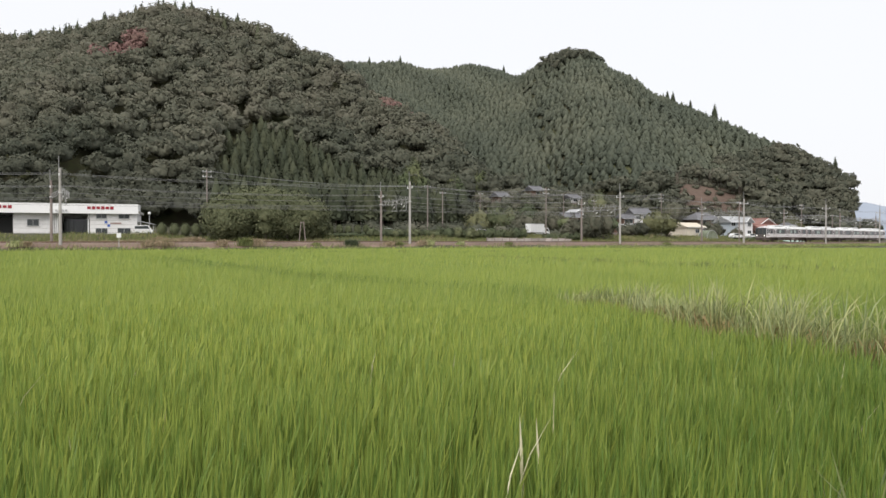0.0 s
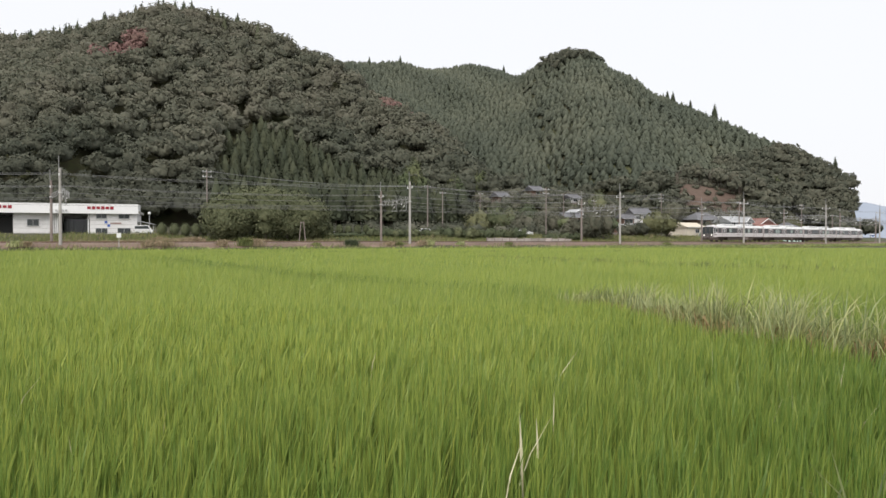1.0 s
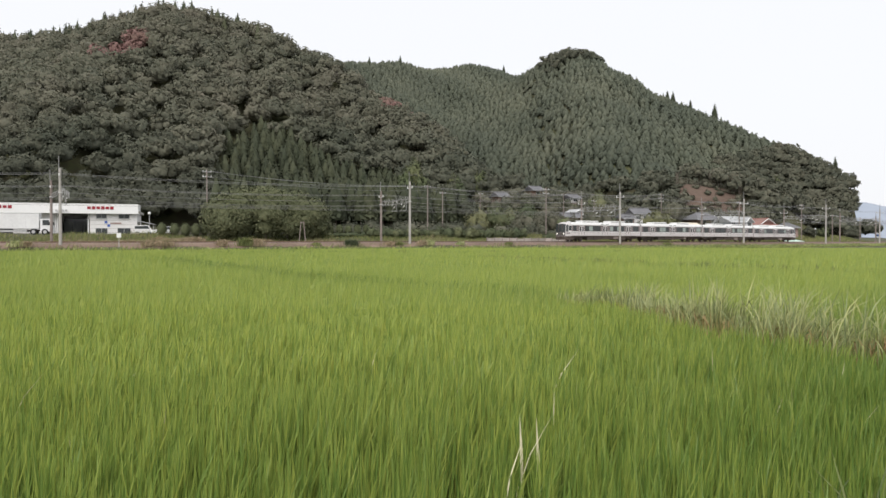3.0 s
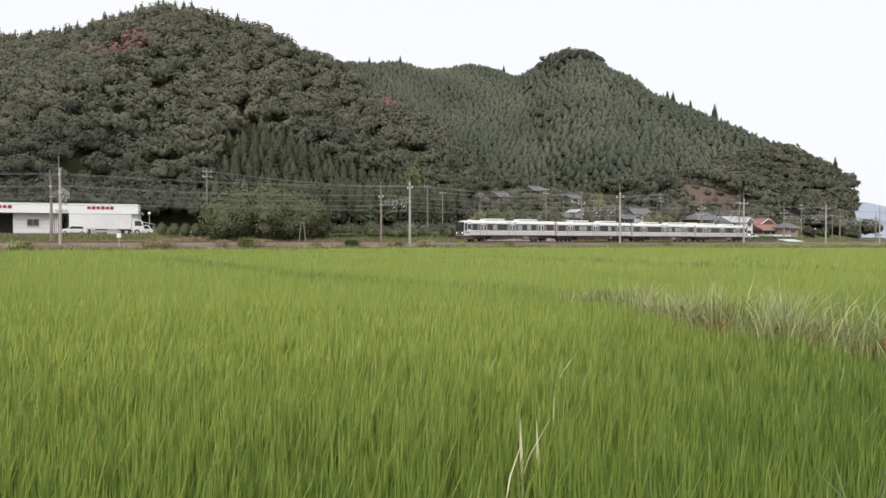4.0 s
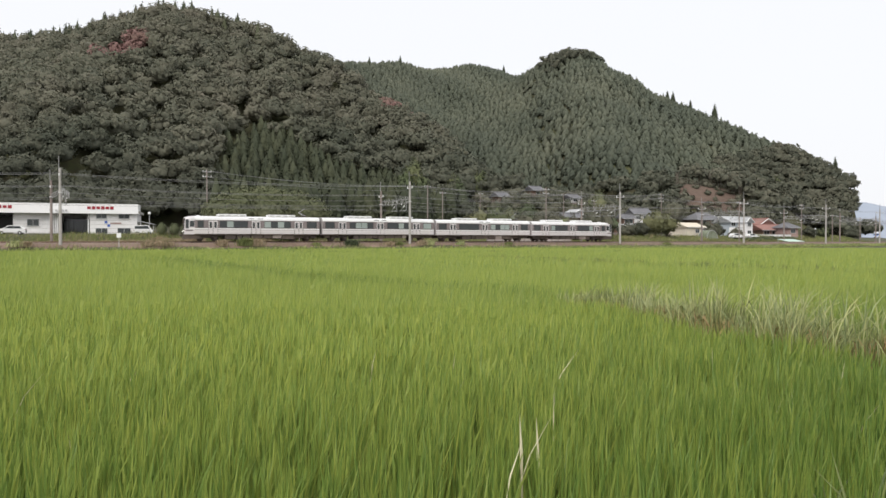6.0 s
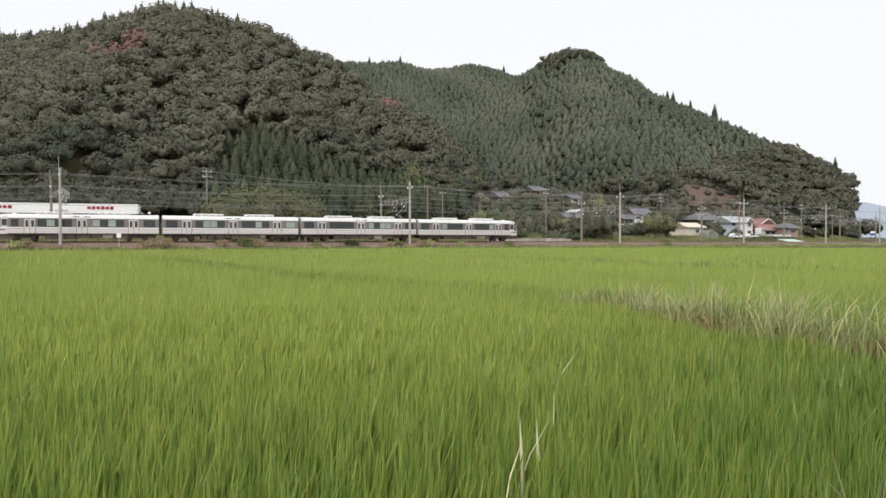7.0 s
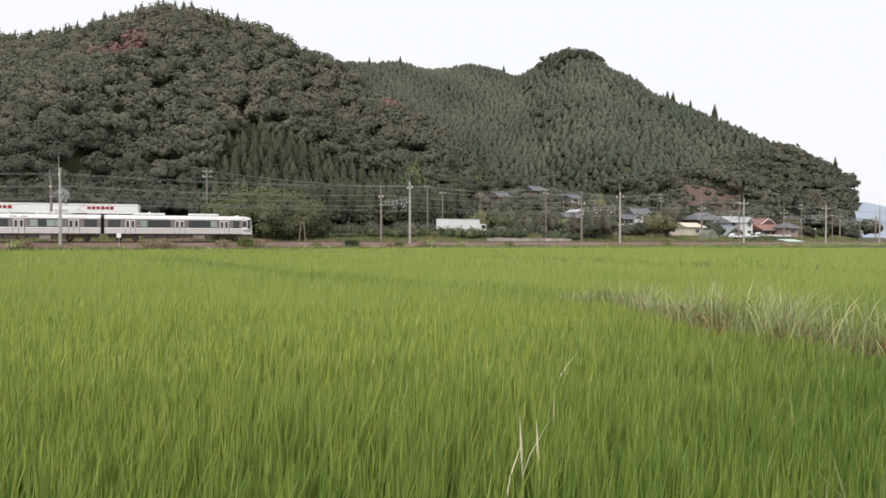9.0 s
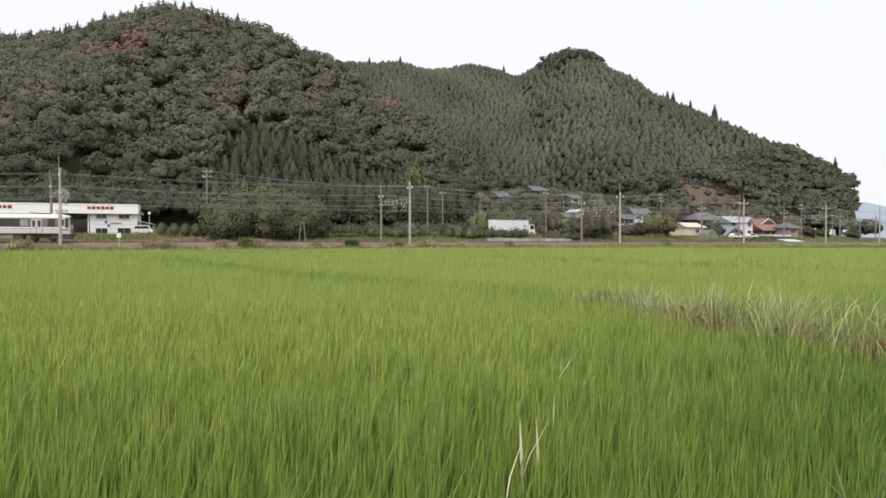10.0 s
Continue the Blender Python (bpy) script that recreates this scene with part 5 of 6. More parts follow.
def utility_pole(x, y, top, arms=2):
    z = gz(x, y)
    ob = thing("utility_pole", pose(x, y, z, 0, 0, 25), "slim grey concrete utility pole with crossarms", "utility pole", "utility poles of the village")
    h = top - z
    rodpart("pole", (0, 0, -0.3), (0, 0, h), 0.13, M_CONC_OLD, ob, 0.10, 10)
    for i in range(arms):
        a = boxpart("crossarm", (0.1, 0.12, h - 0.5 - 0.9 * i, 1.7, 0.09, 0.09), M_GALV, ob)
        for dx in (-0.65, -0.1, 0.75):
            rodpart("insulator", (dx, 0.12, h - 0.46 - 0.9 * i), (dx, 0.12, h - 0.22 - 0.9 * i), 0.055, M_INSUL, a)
    return (x, y, top)


POLES = {}
for key, (x, y), top, arms in (("a", (-42.6, 124.0), 14.6, 2), ("b", (-3.4, 152.0), 14.0, 1), ("c", (-0.1, 165.0), 13.5, 1), ("d", (22.8, 152.0), 13.4, 2), ("e", (33.7, 192.0), 14.8, 1), ("f", (41.8, 190.0), 13.0, 1), ("g", (59.1, 186.0), 14.4, 3), ("h", (102.3, 196.0), 12.0, 2), ("i", (71.6, 166.0), 11.2, 1), ("j", (120.2, 212.0), 9.6, 1), ("k", (140.9, 232.0), 9.3, 1), ("l", (10.3, 190.0), 15.0, 1)):
    POLES[key] = utility_pole(x, y, top, arms)


def span(a, b, drop, off):
    p, q = POLES[a], POLES[b]
    pts = []
    for i in range(13):
        u = i / 12
        pts.append((p[0] + (q[0] - p[0]) * u + off, p[1] + (q[1] - p[1]) * u, p[2] - drop + (q[2] - p[2]) * u - 4 * 0.9 * u * (1 - u)))
    wire("service_wire", pts, 0.018, "dark sagging service wire between utility poles", "wire", "service wires")


for a, b in (("a", "b"), ("b", "d"), ("d", "g"), ("c", "e"), ("g", "i"), ("i", "h"), ("h", "k"), ("l", "e"), ("e", "g")):
    for drop, off in ((0.3, -0.5), (0.35, 0.6), (1.3, 0.1)):
        span(a, b, drop, off)


# ---- buildings ----
def window_at(ob, x, z, w, h, y, m=None, slats=1):
    bm = bmesh.new()
    for dx in (-w / 2, w / 2):
        box(bm, x + dx, y, z, 0.08, 0.10, h + 0.08)
    for dz in (-h / 2, h / 2):
        box(bm, x, y, z + dz, w, 0.10, 0.08)
    for k in range(1, slats + 1):
        box(bm, x - w / 2 + w * k / (slats + 1), y - 0.01, z, 0.06, 0.08, h)
    wd = part("window", bm, M_GALV, ob)
    boxpart("pane", (x, y, z, w - 0.06, 0.05, h - 0.06), m or M_DARKGLASS, wd)
    boxpart("sill", (x, y - 0.04, z - h / 2 - 0.07, w + 0.2, 0.18, 0.06), M_GALV, wd)


def house(x, y, rz, w, d, h, rise, wallm, roofm, label, ridge_x=True, hip=0.0, windows=(), z=None, over=0.6, door=None):
    """A house with a pitched roof; local -y looks towards the fields."""
    z = gz(x, y) - 0.1 if z is None else z
    ob = thing("house", pose(x, y, z, 0, 0, rz), label, "house", "houses of the village")
    bm = bmesh.new()
    box(bm, 0, 0, h / 2, w, d, h)
    if hip == 0:
        if ridge_x:
            for e in (-w / 2 + 0.05, w / 2 - 0.05):
                prism(bm, [(-d / 2, h), (0, h + rise), (d / 2, h)], 0.1, "x", e)
        else:
            for e in (-d / 2 + 0.05, d / 2 - 0.05):
                prism(bm, [(-w / 2, h), (0, h + rise), (w / 2, h)], 0.1, "y", e)
    part("wall", bm, wallm, ob)
    boxpart("plinth", (0, 0, 0.05, w + 0.06, d + 0.06, 0.5), M_CONC_OLD, ob)
    bm = bmesh.new()
    t = 0.22
    lw, ld = w / 2 + over, d / 2 + over
    if ridge_x:
        kx = lw - hip
        k = rise / (d / 2)
        ez = h - over * k
        top = [(-kx, 0, h + rise), (kx, 0, h + rise)]
        low = [(-lw, -ld, ez), (lw, -ld, ez), (lw, ld, ez), (-lw, ld, ez)]
    else:
        k = rise / (w / 2)
        ez = h - over * k
        ky = ld - hip
        top = [(0, -ky, h + rise), (0, ky, h + rise)]
        low = [(-lw, -ld, ez), (-lw, ld, ez), (lw, ld, ez), (lw, -ld, ez)]
    va = [[bm.verts.new((p[0], p[1], p[2] + dz)) for p in top + low] for dz in (t, 0.03)]
    if ridge_x:
        faces = [(2, 3, 1, 0), (4, 5, 0, 1), (3, 4, 1), (5, 2, 0)]
    else:
        faces = [(3, 2, 0, 1), (5, 4, 1, 0), (2, 5, 0), (4, 3, 1)]
    for lay in va:
        for f in faces:
            bm.faces.new([lay[i] for i in f])
    for i, j in ((2, 3), (3, 4), (4, 5), (5, 2)):
        bm.faces.new((va[0][i], va[0][j], va[1][j], va[1][i]))
    bmesh.ops.recalc_face_normals(bm, faces=bm.faces[:])
    r = part("roof", bm, roofm, ob)
    bm = bmesh.new()
    a, b = Vector(top[0]) + Vector((0, 0, t)), Vector(top[1]) + Vector((0, 0, t))
    rod(bm, a, b, 0.17, seg=8)
    part("ridge_cap", bm, roofm, r)
    if ridge_x:
        rodpart("gutter", (-lw, -ld - 0.05, ez + 0.05), (lw, -ld - 0.05, ez + 0.05), 0.07, M_GALV, r)
    for wx, wz, ww, wh in windows:
        window_at(ob, wx, wz, ww, wh, -d / 2 - 0.03)
    if not ridge_x:
        for sx in (-1, 1):
            rodpart("bargeboard", (0, -ld - 0.03, h + rise + 0.1), (sx * lw, -ld - 0.03, ez + 0.1), 0.13, M_WHITE, r, seg=6, label="white bargeboard")
    if door is not None:
        boxpart("door", (door, -d / 2 - 0.03, 1.1, 1.7, 0.08, 2.1), M_BROWNWALL, ob, bevel=0.02)
    return ob


house(67.7, 190.0, 30, 7.0, 5.5, 2.7, 0.95, M_CREAM, M_CREAM, "low cream house with a shallow pale roof", windows=((0.6, 1.7, 1.5, 1.0), (3.0, 1.7, 1.2, 1.0)), over=0.4)
house(66.1, 194.0, 30, 3.6, 5.0, 2.5, 0.7, M_CREAM, M_TILELIGHT, "small cream outbuilding with a flat pale roof", windows=((0, 1.5, 1.2, 0.8),), over=0.4)
house(85.0, 226.0, 20, 9.0, 7.5, 4.9, 1.8, M_BROWNWALL, M_TILEGREY, "brown two-storey house with a grey hipped tile roof", hip=3.2, windows=((-2.5, 4.0, 2.2, 1.1), (2.0, 4.0, 2.2, 1.1)), over=1.0)
house(89.7, 214.0, 28, 7.2, 6.0, 4.8, 1.4, M_BLUEWALL, M_TILELIGHT, "two-storey pale blue and white house with a light metal roof", windows=((-2.6, 4.1, 1.8, 1.2), (0.2, 4.1, 1.6, 1.2), (2.9, 4.1, 1.4, 1.2), (-2.4, 1.4, 2.0, 1.4), (1.5, 1.4, 2.0, 1.4)), over=0.7)
house(92.2, 211.0, 28, 3.0, 4.4, 4.7, 1.2, M_WALLW, M_TILELIGHT, "white gabled wing of a two-storey house", ridge_x=False, windows=((0, 4.0, 1.4, 1.2), (0, 1.4, 1.6, 1.3)), over=0.4)
house(105.5, 229.0, 22, 5.6, 6.0, 4.5, 1.6, M_PINKWALL, M_TILERED, "red-tiled house with a white-trimmed front gable", ridge_x=False, windows=((0, 4.0, 2.4, 1.1),), over=0.7)
house(105.1, 233.0, 22, 4.4, 5.4, 4.3, 1.3, M_PINKWALL, M_TILERED, "red-tiled side wing of a house", windows=((0, 3.6, 1.8, 1.0),), over=0.6)
house(105.1, 221.0, 24, 13.0, 5.5, 2.6, 1.3, M_BROWNWALL, M_TILERED, "long single-storey house with a dull red tile roof", windows=((-4.5, 1.3, 2.4, 1.5), (-1, 1.3, 2.4, 1.5), (2.5, 1.3, 2.4, 1.5)), over=0.8, door=5.0)
house(108.4, 217.0, 24, 4.6, 5.0, 3.2, 1.2, M_PINKWALL, M_TILEGREY, "faded red house with a grey hipped tile roof", hip=1.8, windows=((0, 2.0, 2.0, 1.2),), over=0.7)
house(41.0, 214.0, 30, 3.4, 4.5, 5.6, 0.7, M_WALLW, M_TILELIGHT, "narrow white rendered house on the slope", ridge_x=False, windows=((0, 4.4, 1.2, 0.9),), over=0.3, z=4.6)
house(37.8, 208.0, 30, 7.5, 6.0, 3.2, 1.0, M_BROWNWALL, M_TILEGREY, "dark timber house with a low grey roof", windows=((-1.5, 1.6, 2.0, 1.2), (1.8, 1.6, 2.0, 1.2)), over=0.7, z=5.4)
house(58.9, 207.0, 12, 5.2, 4.6, 4.6, 1.3, M_WALLW, M_TILEGREY, "white and dark house with a steep grey tile roof", windows=((-1.2, 3.3, 1.6, 0.9), (1.2, 3.3, 1.6, 0.9), (-1.0, 1.2, 2.0, 1.3)), over=0.6, z=5.1)
house(54.2, 204.0, 12, 3.4, 4.2, 3.8, 0.9, M_BROWNWALL, M_TILEGREY, "dark timber house with a grey tile roof", windows=((0, 2.8, 2.6, 1.1),), over=0.6, z=4.4)
house(49.9, 192.0, 14, 7.5, 4.0, 2.6, 0.6, M_BROWNWALL, M_TILELIGHT, "low dark shed with a pale sheet roof", windows=((0, 1.4, 2.4, 1.0),), over=0.5)
house(19.6, 235.0, 35, 4.8, 4.0, 2.2, 1.2, M_BROWNWALL, M_TILEGREY, "weathered house with a grey roof among hillside trees", windows=((0, 1.2, 2.0, 0.9),))
house(44.6, 238.0, 30, 4.2, 3.6, 2.0, 1.0, M_WALLW, M_TILEGREY, "small white house among hillside gardens", windows=((0, 1.1, 1.6, 0.9),))
house(32.3, 243.0, 35, 4.8, 4.0, 2.2, 1.2, M_BROWNWALL, M_TILEGREY, "weathered house with a grey roof among hillside trees", windows=((0, 1.2, 2.0, 0.9),))


def low_wall(a, b, h, t, m, label):
    (x0, y0), (x1, y1) = a, b
    ob = thing("garden_wall", pose((x0 + x1) / 2, (y0 + y1) / 2, min(gz(x0, y0), gz(x1, y1)) - 0.1, 0, 0, math.degrees(math.atan2(y1 - y0, x1 - x0))), label, "garden wall")
    ln = math.hypot(x1 - x0, y1 - y0)
    boxpart("coping", (0, 0, h + 0.05, ln + 0.1, t + 0.1, 0.1), M_CONCRETE, ob, bevel=0.02)
    k = max(2, int(ln / 2))
    for i in range(k):
        boxpart("panel", (-ln / 2 + ln * (i + 0.5) / k, 0, h / 2, ln / k - 0.03, t, h), m, ob, bevel=0.01)


low_wall((91.2, 203.0), (109.4, 215.0), 1.1, 0.2, M_WALLW, "low white garden wall before the red-roofed houses")
low_wall((44.1, 178.0), (56.0, 186.0), 1.0, 0.2, M_CONC_OLD, "low grey garden wall among the trees")


def sheet_shed(x, y, rz, w, d, h0, h1, label):
    ob = thing("open_shed", pose(x, y, gz(x, y), 0, 0, rz), label, "shed")
    bm = bmesh.new()
    prism(bm, [(-d / 2, h0), (d / 2, h1), (d / 2, h1 + 0.1), (-d / 2, h0 + 0.1)], w, "x", 0)
    part("sheet_roof", bm, M_GREENSHEET, ob, "pale green corrugated sheet")
    for dx in (-w / 2 + 0.2, 0, w / 2 - 0.2):
        rodpart("post", (dx, -d / 2 + 0.1, -0.1), (dx, -d / 2 + 0.1, h0), 0.06, M_GALV, ob)
        rodpart("post", (dx, d / 2 - 0.1, -0.1), (dx, d / 2 - 0.1, h1), 0.06, M_GALV, ob)


sheet_shed(94.8, 186.0, 38, 9.0, 4.0, 0.35, 1.2, "open shed under a pale green sheet roof")


def hoop_house(x, y, rz):
    ob = thing("hoop_house", pose(x, y, gz(x, y), 0, 0, rz), "small arched garden frame wrapped in grey-green netting", "garden frame")
    bm = bmesh.new()
    prism(bm, [(1.9 * math.cos(a), 2.2 * math.sin(a)) for a in [math.pi * i / 10 for i in range(11)]], 3.0, "y", 0)
    part("netting", bm, M_HOOP, ob)
    for e in (-1.52, 1.52):
        for i in range(8):
            a, b = math.pi * i / 8, math.pi * (i + 1) / 8
            rodpart("hoop_tube", (1.95 * math.cos(a), e, 2.26 * math.sin(a)), (1.95 * math.cos(b), e, 2.26 * math.sin(b)), 0.06, M_GALV, ob, seg=6)


M_HOOP = mat("netting", (0.12, 0.15, 0.09), (0.24, 0.26, 0.20), 1.5, 0.9)
hoop_house(71.0, 184.0, 25)


def brand_marks(ob, x0, x1, z, h, y, m, k):
    """A red mark of k plain blocks, as wide and high as the lettering that stands there."""
    w = (x1 - x0) / k
    for i in range(k):
        boxpart("sign_block", (x0 + w * (i + 0.5), y, z, w * 0.78, 0.06, h * (1.0 if i % 2 else 0.86)), m, ob, "plain red block" if m is M_SIGNRED else "plain blue block", bevel=0.02)


def dealership():
    x, y = -61.9, 139.0
    ob = thing("car_dealership", pose(x, y, gz(x, y) - 0.45, 0, 0, 19.5), "white flat-roofed car dealership with a long fascia board", "shop building")
    base = 6.35
    bm = bmesh.new()
    box(bm, -4.3, 5.0, 2.2, 8.6, 10.0, 4.4)
    box(bm, -18.3, 5.4, 2.2, 7.4, 9.2, 4.4)
    box(bm, -35.5, 5.4, 2.2, 13.0, 9.2, 4.4)
    box(bm, -21.0, 9.8, 2.2, 42.0, 0.4, 4.4)
    part("wall", bm, M_WALLW, ob)
    boxpart("roof", (-21.0, 4.8, 4.75, 43.0, 11.2, 0.5), M_CONCRETE, ob)
    f = boxpart("fascia", (-21.0, -0.75, 5.38, 42.6, 0.35, 1.95), M_WHITE, ob, "long white fascia board", bevel=0.03)
    boxpart("fascia_return", (0.15, 2.0, 5.38, 0.3, 5.2, 1.95), M_WHITE, ob)
    brand_marks(f, -9.0, -4.1, 5.55, 0.62, -0.95, M_SIGNRED, 6)
    brand_marks(f, -26.8, -21.7, 5.55, 0.62, -0.95, M_SIGNRED, 6)
    for dx in (-15.3, -14.3, -13.2, -12.6):
        boxpart("fascia_lamp", (dx, -1.1, 5.0, 0.3, 0.3, 0.25), M_GALV, f)
    for wx, wz, ww, wh in ((-6.5, 3.95, 1.9, 0.9), (-2.4, 3.95, 2.0, 0.9), (-6.5, 1.0, 2.1, 1.1), (-2.4, 1.0, 2.4, 1.2)):
        window_at(ob, wx, wz, ww, wh, -0.03)
    window_at(ob, -18.6, 2.6, 2.0, 1.3, 0.77)
    boxpart("poster", (-3.9, -0.03, 2.55, 2.0, 0.04, 0.28), M_PINKWALL, ob, "faded red sign bar")
    for dx, dz in ((-5.7, 2.75), (-5.2, 2.1)):
        boxpart("blue_sign", (dx, -0.05, dz, 0.5, 0.06, 0.5), M_SIGNBLUE, ob, "small blue square sign", bevel=0.02)
    bm = bmesh.new()
    for zz in (0.7, 1.5, 2.3, 3.1):
        box(bm, -4.3, -0.015, zz, 8.5, 0.02, 0.05)
        box(bm, -18.3, 0.785, zz, 7.3, 0.02, 0.05)
    part("siding_joint", bm, M_CONCRETE, ob)
    for dx in (-8.9, -14.3):
        rodpart("canopy_post", (dx, 0.3, 0), (dx, 0.3, 4.4), 0.12, M_WHITE, ob)
    for k in range(3):
        boxpart("showroom_glass", (-9.65 - k * 1.85, 6.5, 1.8, 1.8, 0.06, 3.4), M_DARKGLASS, ob)
    # flat black panel painted in for the shade inside the workshop
    boxpart("doorway_shade", (-25.5, 3.5, 1.9, 6.8, 0.06, 3.6), M_BLACK, ob, "black panel standing for the shade inside an open workshop doorway")
    rodpart("downpipe", (-15.0, 0.7, 0), (-15.0, 0.7, 4.4), 0.07, M_GALV, ob)
    bm = bmesh.new()
    prism(bm, [(0.2, 3.0), (3.2, 2.35), (3.2, 2.47), (0.2, 3.12)], 6.0, "y", 3.0)
    part("carport_roof", bm, M_TILELIGHT, ob)
    for yy in (0.2, 5.8):
        rodpart("carport_post", (3.0, yy, 0), (3.0, yy, 2.4), 0.06, M_GALV, ob)


dealership()


# ---- vehicles ----
def wheels_of(ob, xs, r, half, w=0.22):
    for x in xs:
        for sy in (-1, 1):
            bm = bmesh.new()
            rod(bm, (x, sy * half - w / 2, r), (x, sy * half + w / 2, r), r, seg=20)
            wh = part("wheel", bm, M_BLACK, ob)
            bm = bmesh.new()
            rod(bm, (x, sy * (half + 0.01) - w / 2, r), (x, sy * (half + 0.01) + w / 2, r), r * 0.55, seg=14)
            part("rim", bm, M_GALV, wh)


def box_truck(length, height, width, cabm, label):
    """Local +x is forward, the origin under the middle."""
    ob = thing("box_truck", pose(0, 0, 0), label, "truck")
    h2 = length / 2
    cl = 1.9 if length > 8 else 1.55
    bx0, bx1 = -h2, h2 - cl - 0.15
    c0 = 1.0 if length > 8 else 0.85
    bm = bmesh.new()
    box(bm, (bx0 + bx1) / 2, 0, (c0 + height) / 2, bx1 - bx0, width, height - c0, bevel=0.05)
    b = part("cargo_box", bm, M_CARWHITE, ob, "plain white cargo box")
    for sy in (-1, 1):
        for zz in (c0 + 0.06, height - 0.08):
            boxpart("edge_rail", ((bx0 + bx1) / 2, sy * (width / 2 + 0.01), zz, bx1 - bx0, 0.03, 0.1), M_GALV, b)
        for k in range(1, 5):
            boxpart("side_joint", (bx0 + (bx1 - bx0) * k / 5, sy * (width / 2 + 0.004), (c0 + height) / 2, 0.012, 0.008, height - c0 - 0.3), M_GALV, b)
    for dy in (-width / 4, width / 4):
        boxpart("rear_door", (bx0 - 0.01, dy, (c0 + height) / 2, 0.04, width / 2 - 0.06, height - c0 - 0.2), M_WHITE, b)
    ch = min(height - 0.35, 2.7 if length > 8 else 2.0)
    bm = bmesh.new()
    x0, x1 = h2 - cl, h2
    prism(bm, [(x0, 0.55), (x0, ch), (x1 - 0.45, ch), (x1 - 0.08, ch * 0.62), (x1, 0.95), (x1, 0.55)], width - 0.1, "y", 0.0)
    bmesh.ops.bevel(bm, geom=bm.edges[:], offset=0.05, segments=2, affect="EDGES")
    c = part("cab", bm, cabm, ob)
    bm = bmesh.new()
    prism(bm, [(x1 - 0.44, ch - 0.12), (x1 - 0.07, ch * 0.62), (x1 - 0.03, ch * 0.62), (x1 - 0.40, ch - 0.12)], width - 0.3, "y", 0.0)
    part("windscreen", bm, M_DARKGLASS, c)
    for sy in (-1, 1):
        bm = bmesh.new()
        prism(bm, [(x0 + 0.35, ch * 0.6), (x0 + 0.35, ch - 0.2), (x1 - 0.6, ch - 0.2), (x1 - 0.3, ch * 0.6)], 0.03, "y", sy * (width / 2 - 0.045))
        part("side_window", bm, M_DARKGLASS, c)
        boxpart("mirror", (x1 - 0.15, sy * (width / 2 + 0.12), ch * 0.72, 0.08, 0.16, 0.38), M_BLACK, c)
        boxpart("headlight", (x1 + 0.005, sy * (width / 2 - 0.35), 0.85, 0.05, 0.4, 0.18), M_LAMP, c)
    boxpart("bumper", (x1, 0, 0.52, 0.14, width - 0.1, 0.3), M_CARWHITE, ob, bevel=0.03)
    boxpart("chassis", (-0.2, 0, 0.75, length - 0.8, 0.9, 0.25), M_UNDER, ob)
    for sy in (-1, 1):
        boxpart("side_guard", (-0.3, sy * (width / 2 - 0.1), 0.62, length * 0.4, 0.05, 0.35), M_GALV, ob)
    r = 0.5 if length > 8 else 0.36
    xs = (h2 - 1.2, h2 - 2.9, -h2 + 2.7, -h2 + 1.5) if length > 8 else (h2 - 0.95, -h2 + 1.3)
    wheels_of(ob, xs, r, width / 2 - 0.16, 0.28)
    return ob


def car(label, m, van=False):
    ob = thing("car" if not van else "van", pose(0, 0, 0), label, "van" if van else "car")
    if van:
        body = [(-1.7, 0.3), (-1.7, 1.8), (0.9, 1.85), (1.45, 1.1), (1.7, 0.95), (1.72, 0.3)]
        glass = [(-1.5, 1.1), (-1.5, 1.65), (0.8, 1.7), (1.22, 1.1)]
    else:
        body = [(-2.1, 0.32), (-2.15, 0.9), (-1.95, 1.0), (-1.45, 1.46), (0.25, 1.5), (1.05, 1.02), (2.0, 0.85), (2.1, 0.6), (2.08, 0.32)]
        glass = [(-1.62, 1.0), (-1.35, 1.38), (0.2, 1.42), (0.88, 1.02)]
    bm = bmesh.new()
    prism(bm, body, 1.62, "y", 0.0)
    bmesh.ops.bevel(bm, geom=bm.edges[:], offset=0.07, segments=2, affect="EDGES")
    b = part("body", bm, m, ob)
    for sy in (-1, 1):
        bm = bmesh.new()
        prism(bm, glass, 0.03, "y", sy * 0.805)
        part("side_window", bm, M_DARKGLASS, b)
        boxpart("headlight", (body[-1][0] - 0.02, sy * 0.6, 0.7, 0.08, 0.3, 0.14), M_LAMP, b)
        boxpart("tail_light", (body[0][0] + 0.0, sy * 0.65, 0.85, 0.08, 0.22, 0.16), M_SIGNRED, b)
        boxpart("mirror", (0.85, sy * 0.9, 1.0, 0.12, 0.16, 0.12), m, b)
    top, bot = (glass[2], glass[3])
    bm = bmesh.new()
    prism(bm, [(top[0] + 0.12, top[1]), (bot[0] + 0.12, bot[1]), (bot[0] + 0.19, bot[1] + 0.01), (top[0] + 0.18, top[1] + 0.01)], 1.35, "y", 0.0)
    part("windscreen", bm, M_DARKGLASS, b)
    wheels_of(ob, (-1.3, 1.25) if not van else (-1.1, 1.1), 0.3, 0.74, 0.18)
    return ob


parked = car("white boxy minivan parked beside the dealership carport", M_CARWHITE, True)
px, py = -58.9, 135.0
parked.matrix_basis = pose(px, py, gz(px, py), 0, 0, 20)
for (px, py), a, m, lab in (((82.0, 192.0), 25, M_CARWHITE, "white small car parked by the village houses"), ((88.1, 196.0), 28, M_CARWHITE, "white car parked by the garden wall")):
    c = car(lab, m)
    c.matrix_basis = pose(px, py, gz(px, py), 0, 0, a)

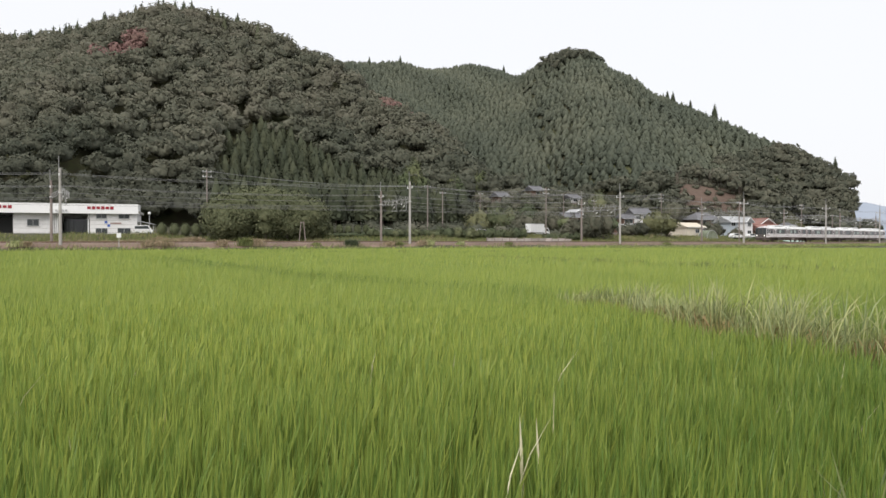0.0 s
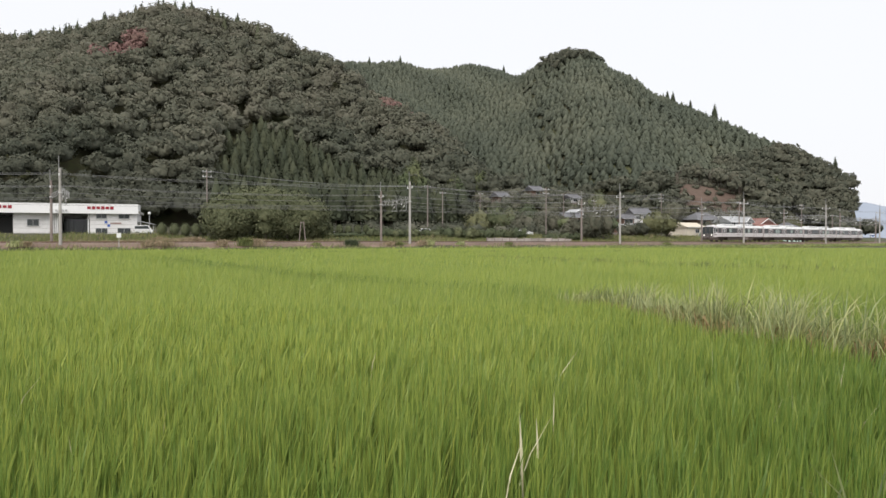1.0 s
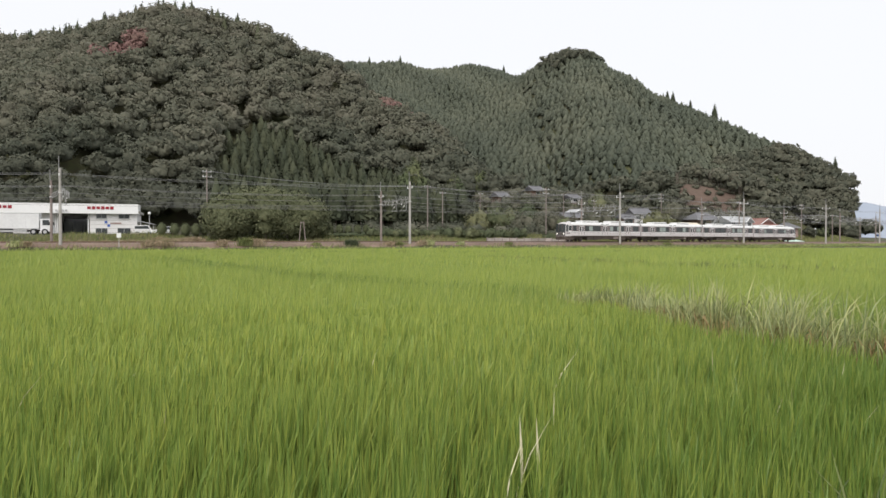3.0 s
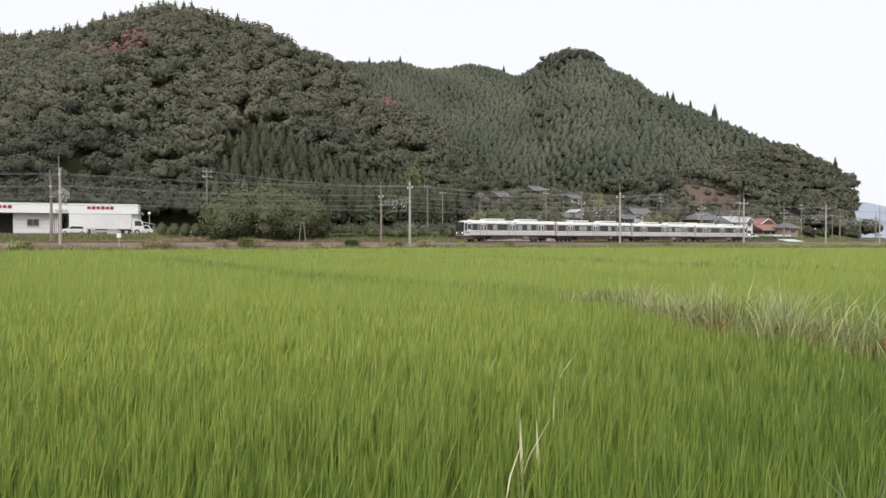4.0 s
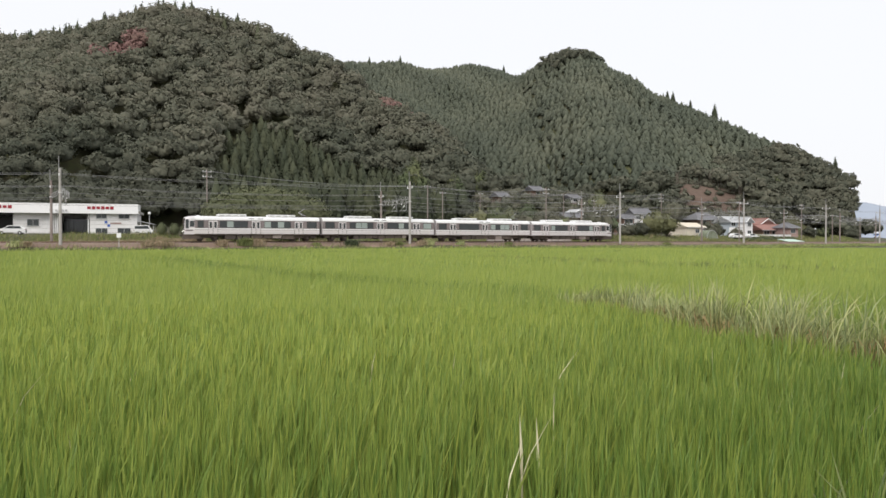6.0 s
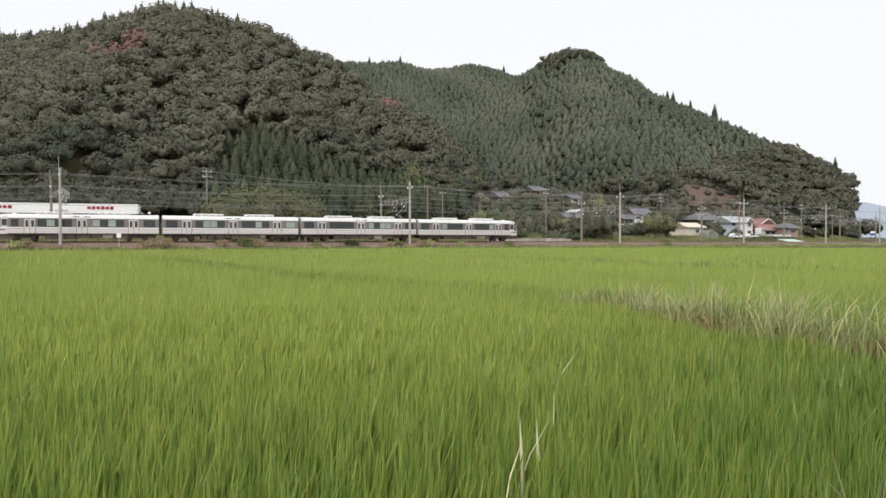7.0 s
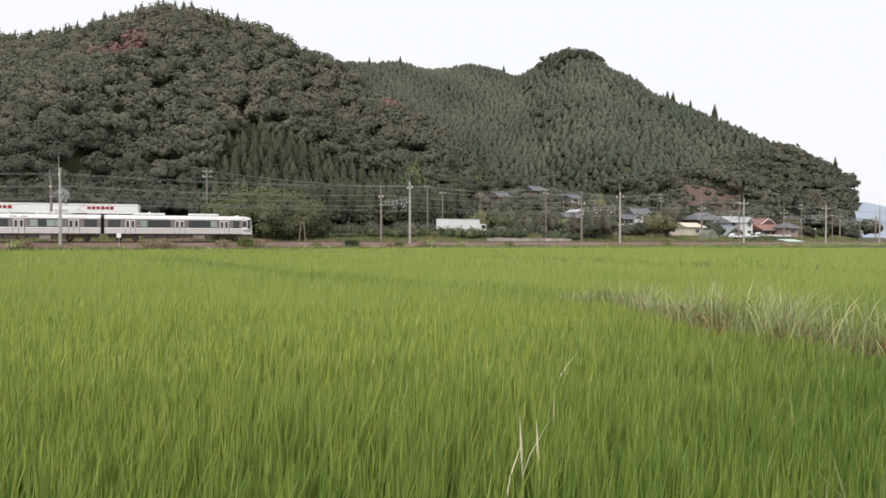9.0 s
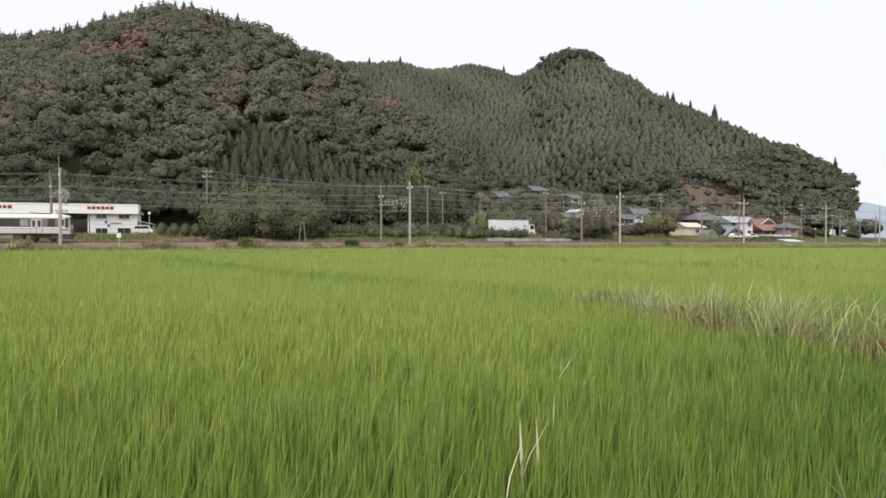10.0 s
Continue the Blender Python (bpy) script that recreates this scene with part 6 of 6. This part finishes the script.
TRAFFIC = [
    (box_truck(11.8, 3.7, 2.45, M_CARWHITE, "large white box truck driving along the road"), 1.75, True, [(0.0, -82.1), (4.2, -19.4), (8.5, 44.8), (10.0, 66.5)]),
    (box_truck(5.9, 2.9, 1.95, M_CARWHITE, "small white box truck driving along the road"), 1.75, True, [(0.0, 74.5), (5.0, 143.0), (6.8, 170.0), (8.0, 193.0), (9.2, 217.0), (10.0, 234.0)]),
    (box_truck(6.2, 2.8, 2.0, M_CARBLUE, "small box truck with a blue cab on the road"), -1.75, False, [(0.0, 445.0), (8.3, 277.0), (10.0, 241.0)]),
    (car("white hatchback car driving behind the hedge", M_CARWHITE), 1.75, True, [(0.0, 57.5), (10.0, 185.0)]),
    (car("white hatchback car driving along the road", M_CARWHITE), -1.75, False, [(0.0, 30.7), (1.0, 17.1), (4.2, -30.6), (10.0, -117.0)]),
    (car("pale hatchback car driving along the road", M_CARWHITE), -1.75, False, [(0.0, 54.0), (2.0, 25.0), (4.2, -9.2), (10.0, -99.0)]),
]


# ---- bare earth slope and far mountains ----
def earth_slope():
    xs, ys = np.meshgrid(np.linspace(99, 125, 16), np.linspace(281, 301, 14))
    z = ground_z(xs, ys) + 0.25
    v = np.stack([xs.ravel(), ys.ravel(), z.ravel()], 1)
    i = np.arange(16 * 14).reshape(14, 16)
    a, b, c, d = i[:-1, :-1].ravel(), i[:-1, 1:].ravel(), i[1:, 1:].ravel(), i[1:, :-1].ravel()
    tagged(np_mesh("bare_slope", v, np.concatenate([np.stack([a, b, c], 1), np.stack([a, c, d], 1)]), M_REDSOIL), "bare reddish earth cutting on the wooded hillside", "slope", kind="structure")


earth_slope()


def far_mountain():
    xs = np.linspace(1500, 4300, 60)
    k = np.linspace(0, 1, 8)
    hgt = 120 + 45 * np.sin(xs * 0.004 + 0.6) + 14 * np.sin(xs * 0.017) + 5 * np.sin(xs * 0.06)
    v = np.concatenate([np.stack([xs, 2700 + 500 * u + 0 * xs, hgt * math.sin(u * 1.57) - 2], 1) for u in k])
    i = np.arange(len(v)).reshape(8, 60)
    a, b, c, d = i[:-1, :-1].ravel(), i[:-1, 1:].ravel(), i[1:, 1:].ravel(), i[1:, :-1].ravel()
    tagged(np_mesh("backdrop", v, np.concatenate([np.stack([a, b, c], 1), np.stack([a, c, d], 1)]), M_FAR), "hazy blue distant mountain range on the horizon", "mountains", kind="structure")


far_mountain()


# ---- what moves ----
def first_gap(t):
    """Where the gap between the first two cars is along the line: the train gathers speed slightly."""
    d = t - 5.0
    return 30.9 - 22.317 * d - 0.1277 * d * d


def key_along(ob, rows, n_of, z_of, turn=0.0):
    """rows of (seconds, metres along the line)."""
    out = []
    for t, s in rows:
        x, y = on_track(s, float(n_of(s)))
        e0, e1 = on_track(s - 2, float(n_of(s - 2))), on_track(s + 2, float(n_of(s + 2)))
        a = math.atan2(e1[1] - e0[1], e1[0] - e0[0])
        out.append((t, pose(x, y, float(z_of(s)), 0, 0, math.degrees(a) + turn)))
    walk(ob, out)


def motions():
    ts = [i * 0.5 for i in range(21)]
    for i, car in enumerate(TRAIN):
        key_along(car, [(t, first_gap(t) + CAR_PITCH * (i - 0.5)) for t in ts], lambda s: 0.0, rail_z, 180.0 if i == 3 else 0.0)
    for ob, lane, right, rows in TRAFFIC:
        full = []
        for t in ts:
            full.append((t, float(np.interp(t, [r[0] for r in rows], [r[1] for r in rows]))))
        key_along(ob, full, lambda s: road_n(s) + lane, lambda s: 2.68, 0.0 if right else 180.0)
    for ob, g in RICE:
        a = g * 1.7
        walk(ob, [(t, pose(0.022 * math.sin(2.1 * t + a) + 0.01 * math.sin(5.3 * t + 2 * a), 0.01 * math.sin(3.1 * t + a), 0)) for t in [i * 0.25 for i in range(41)]])


motions()
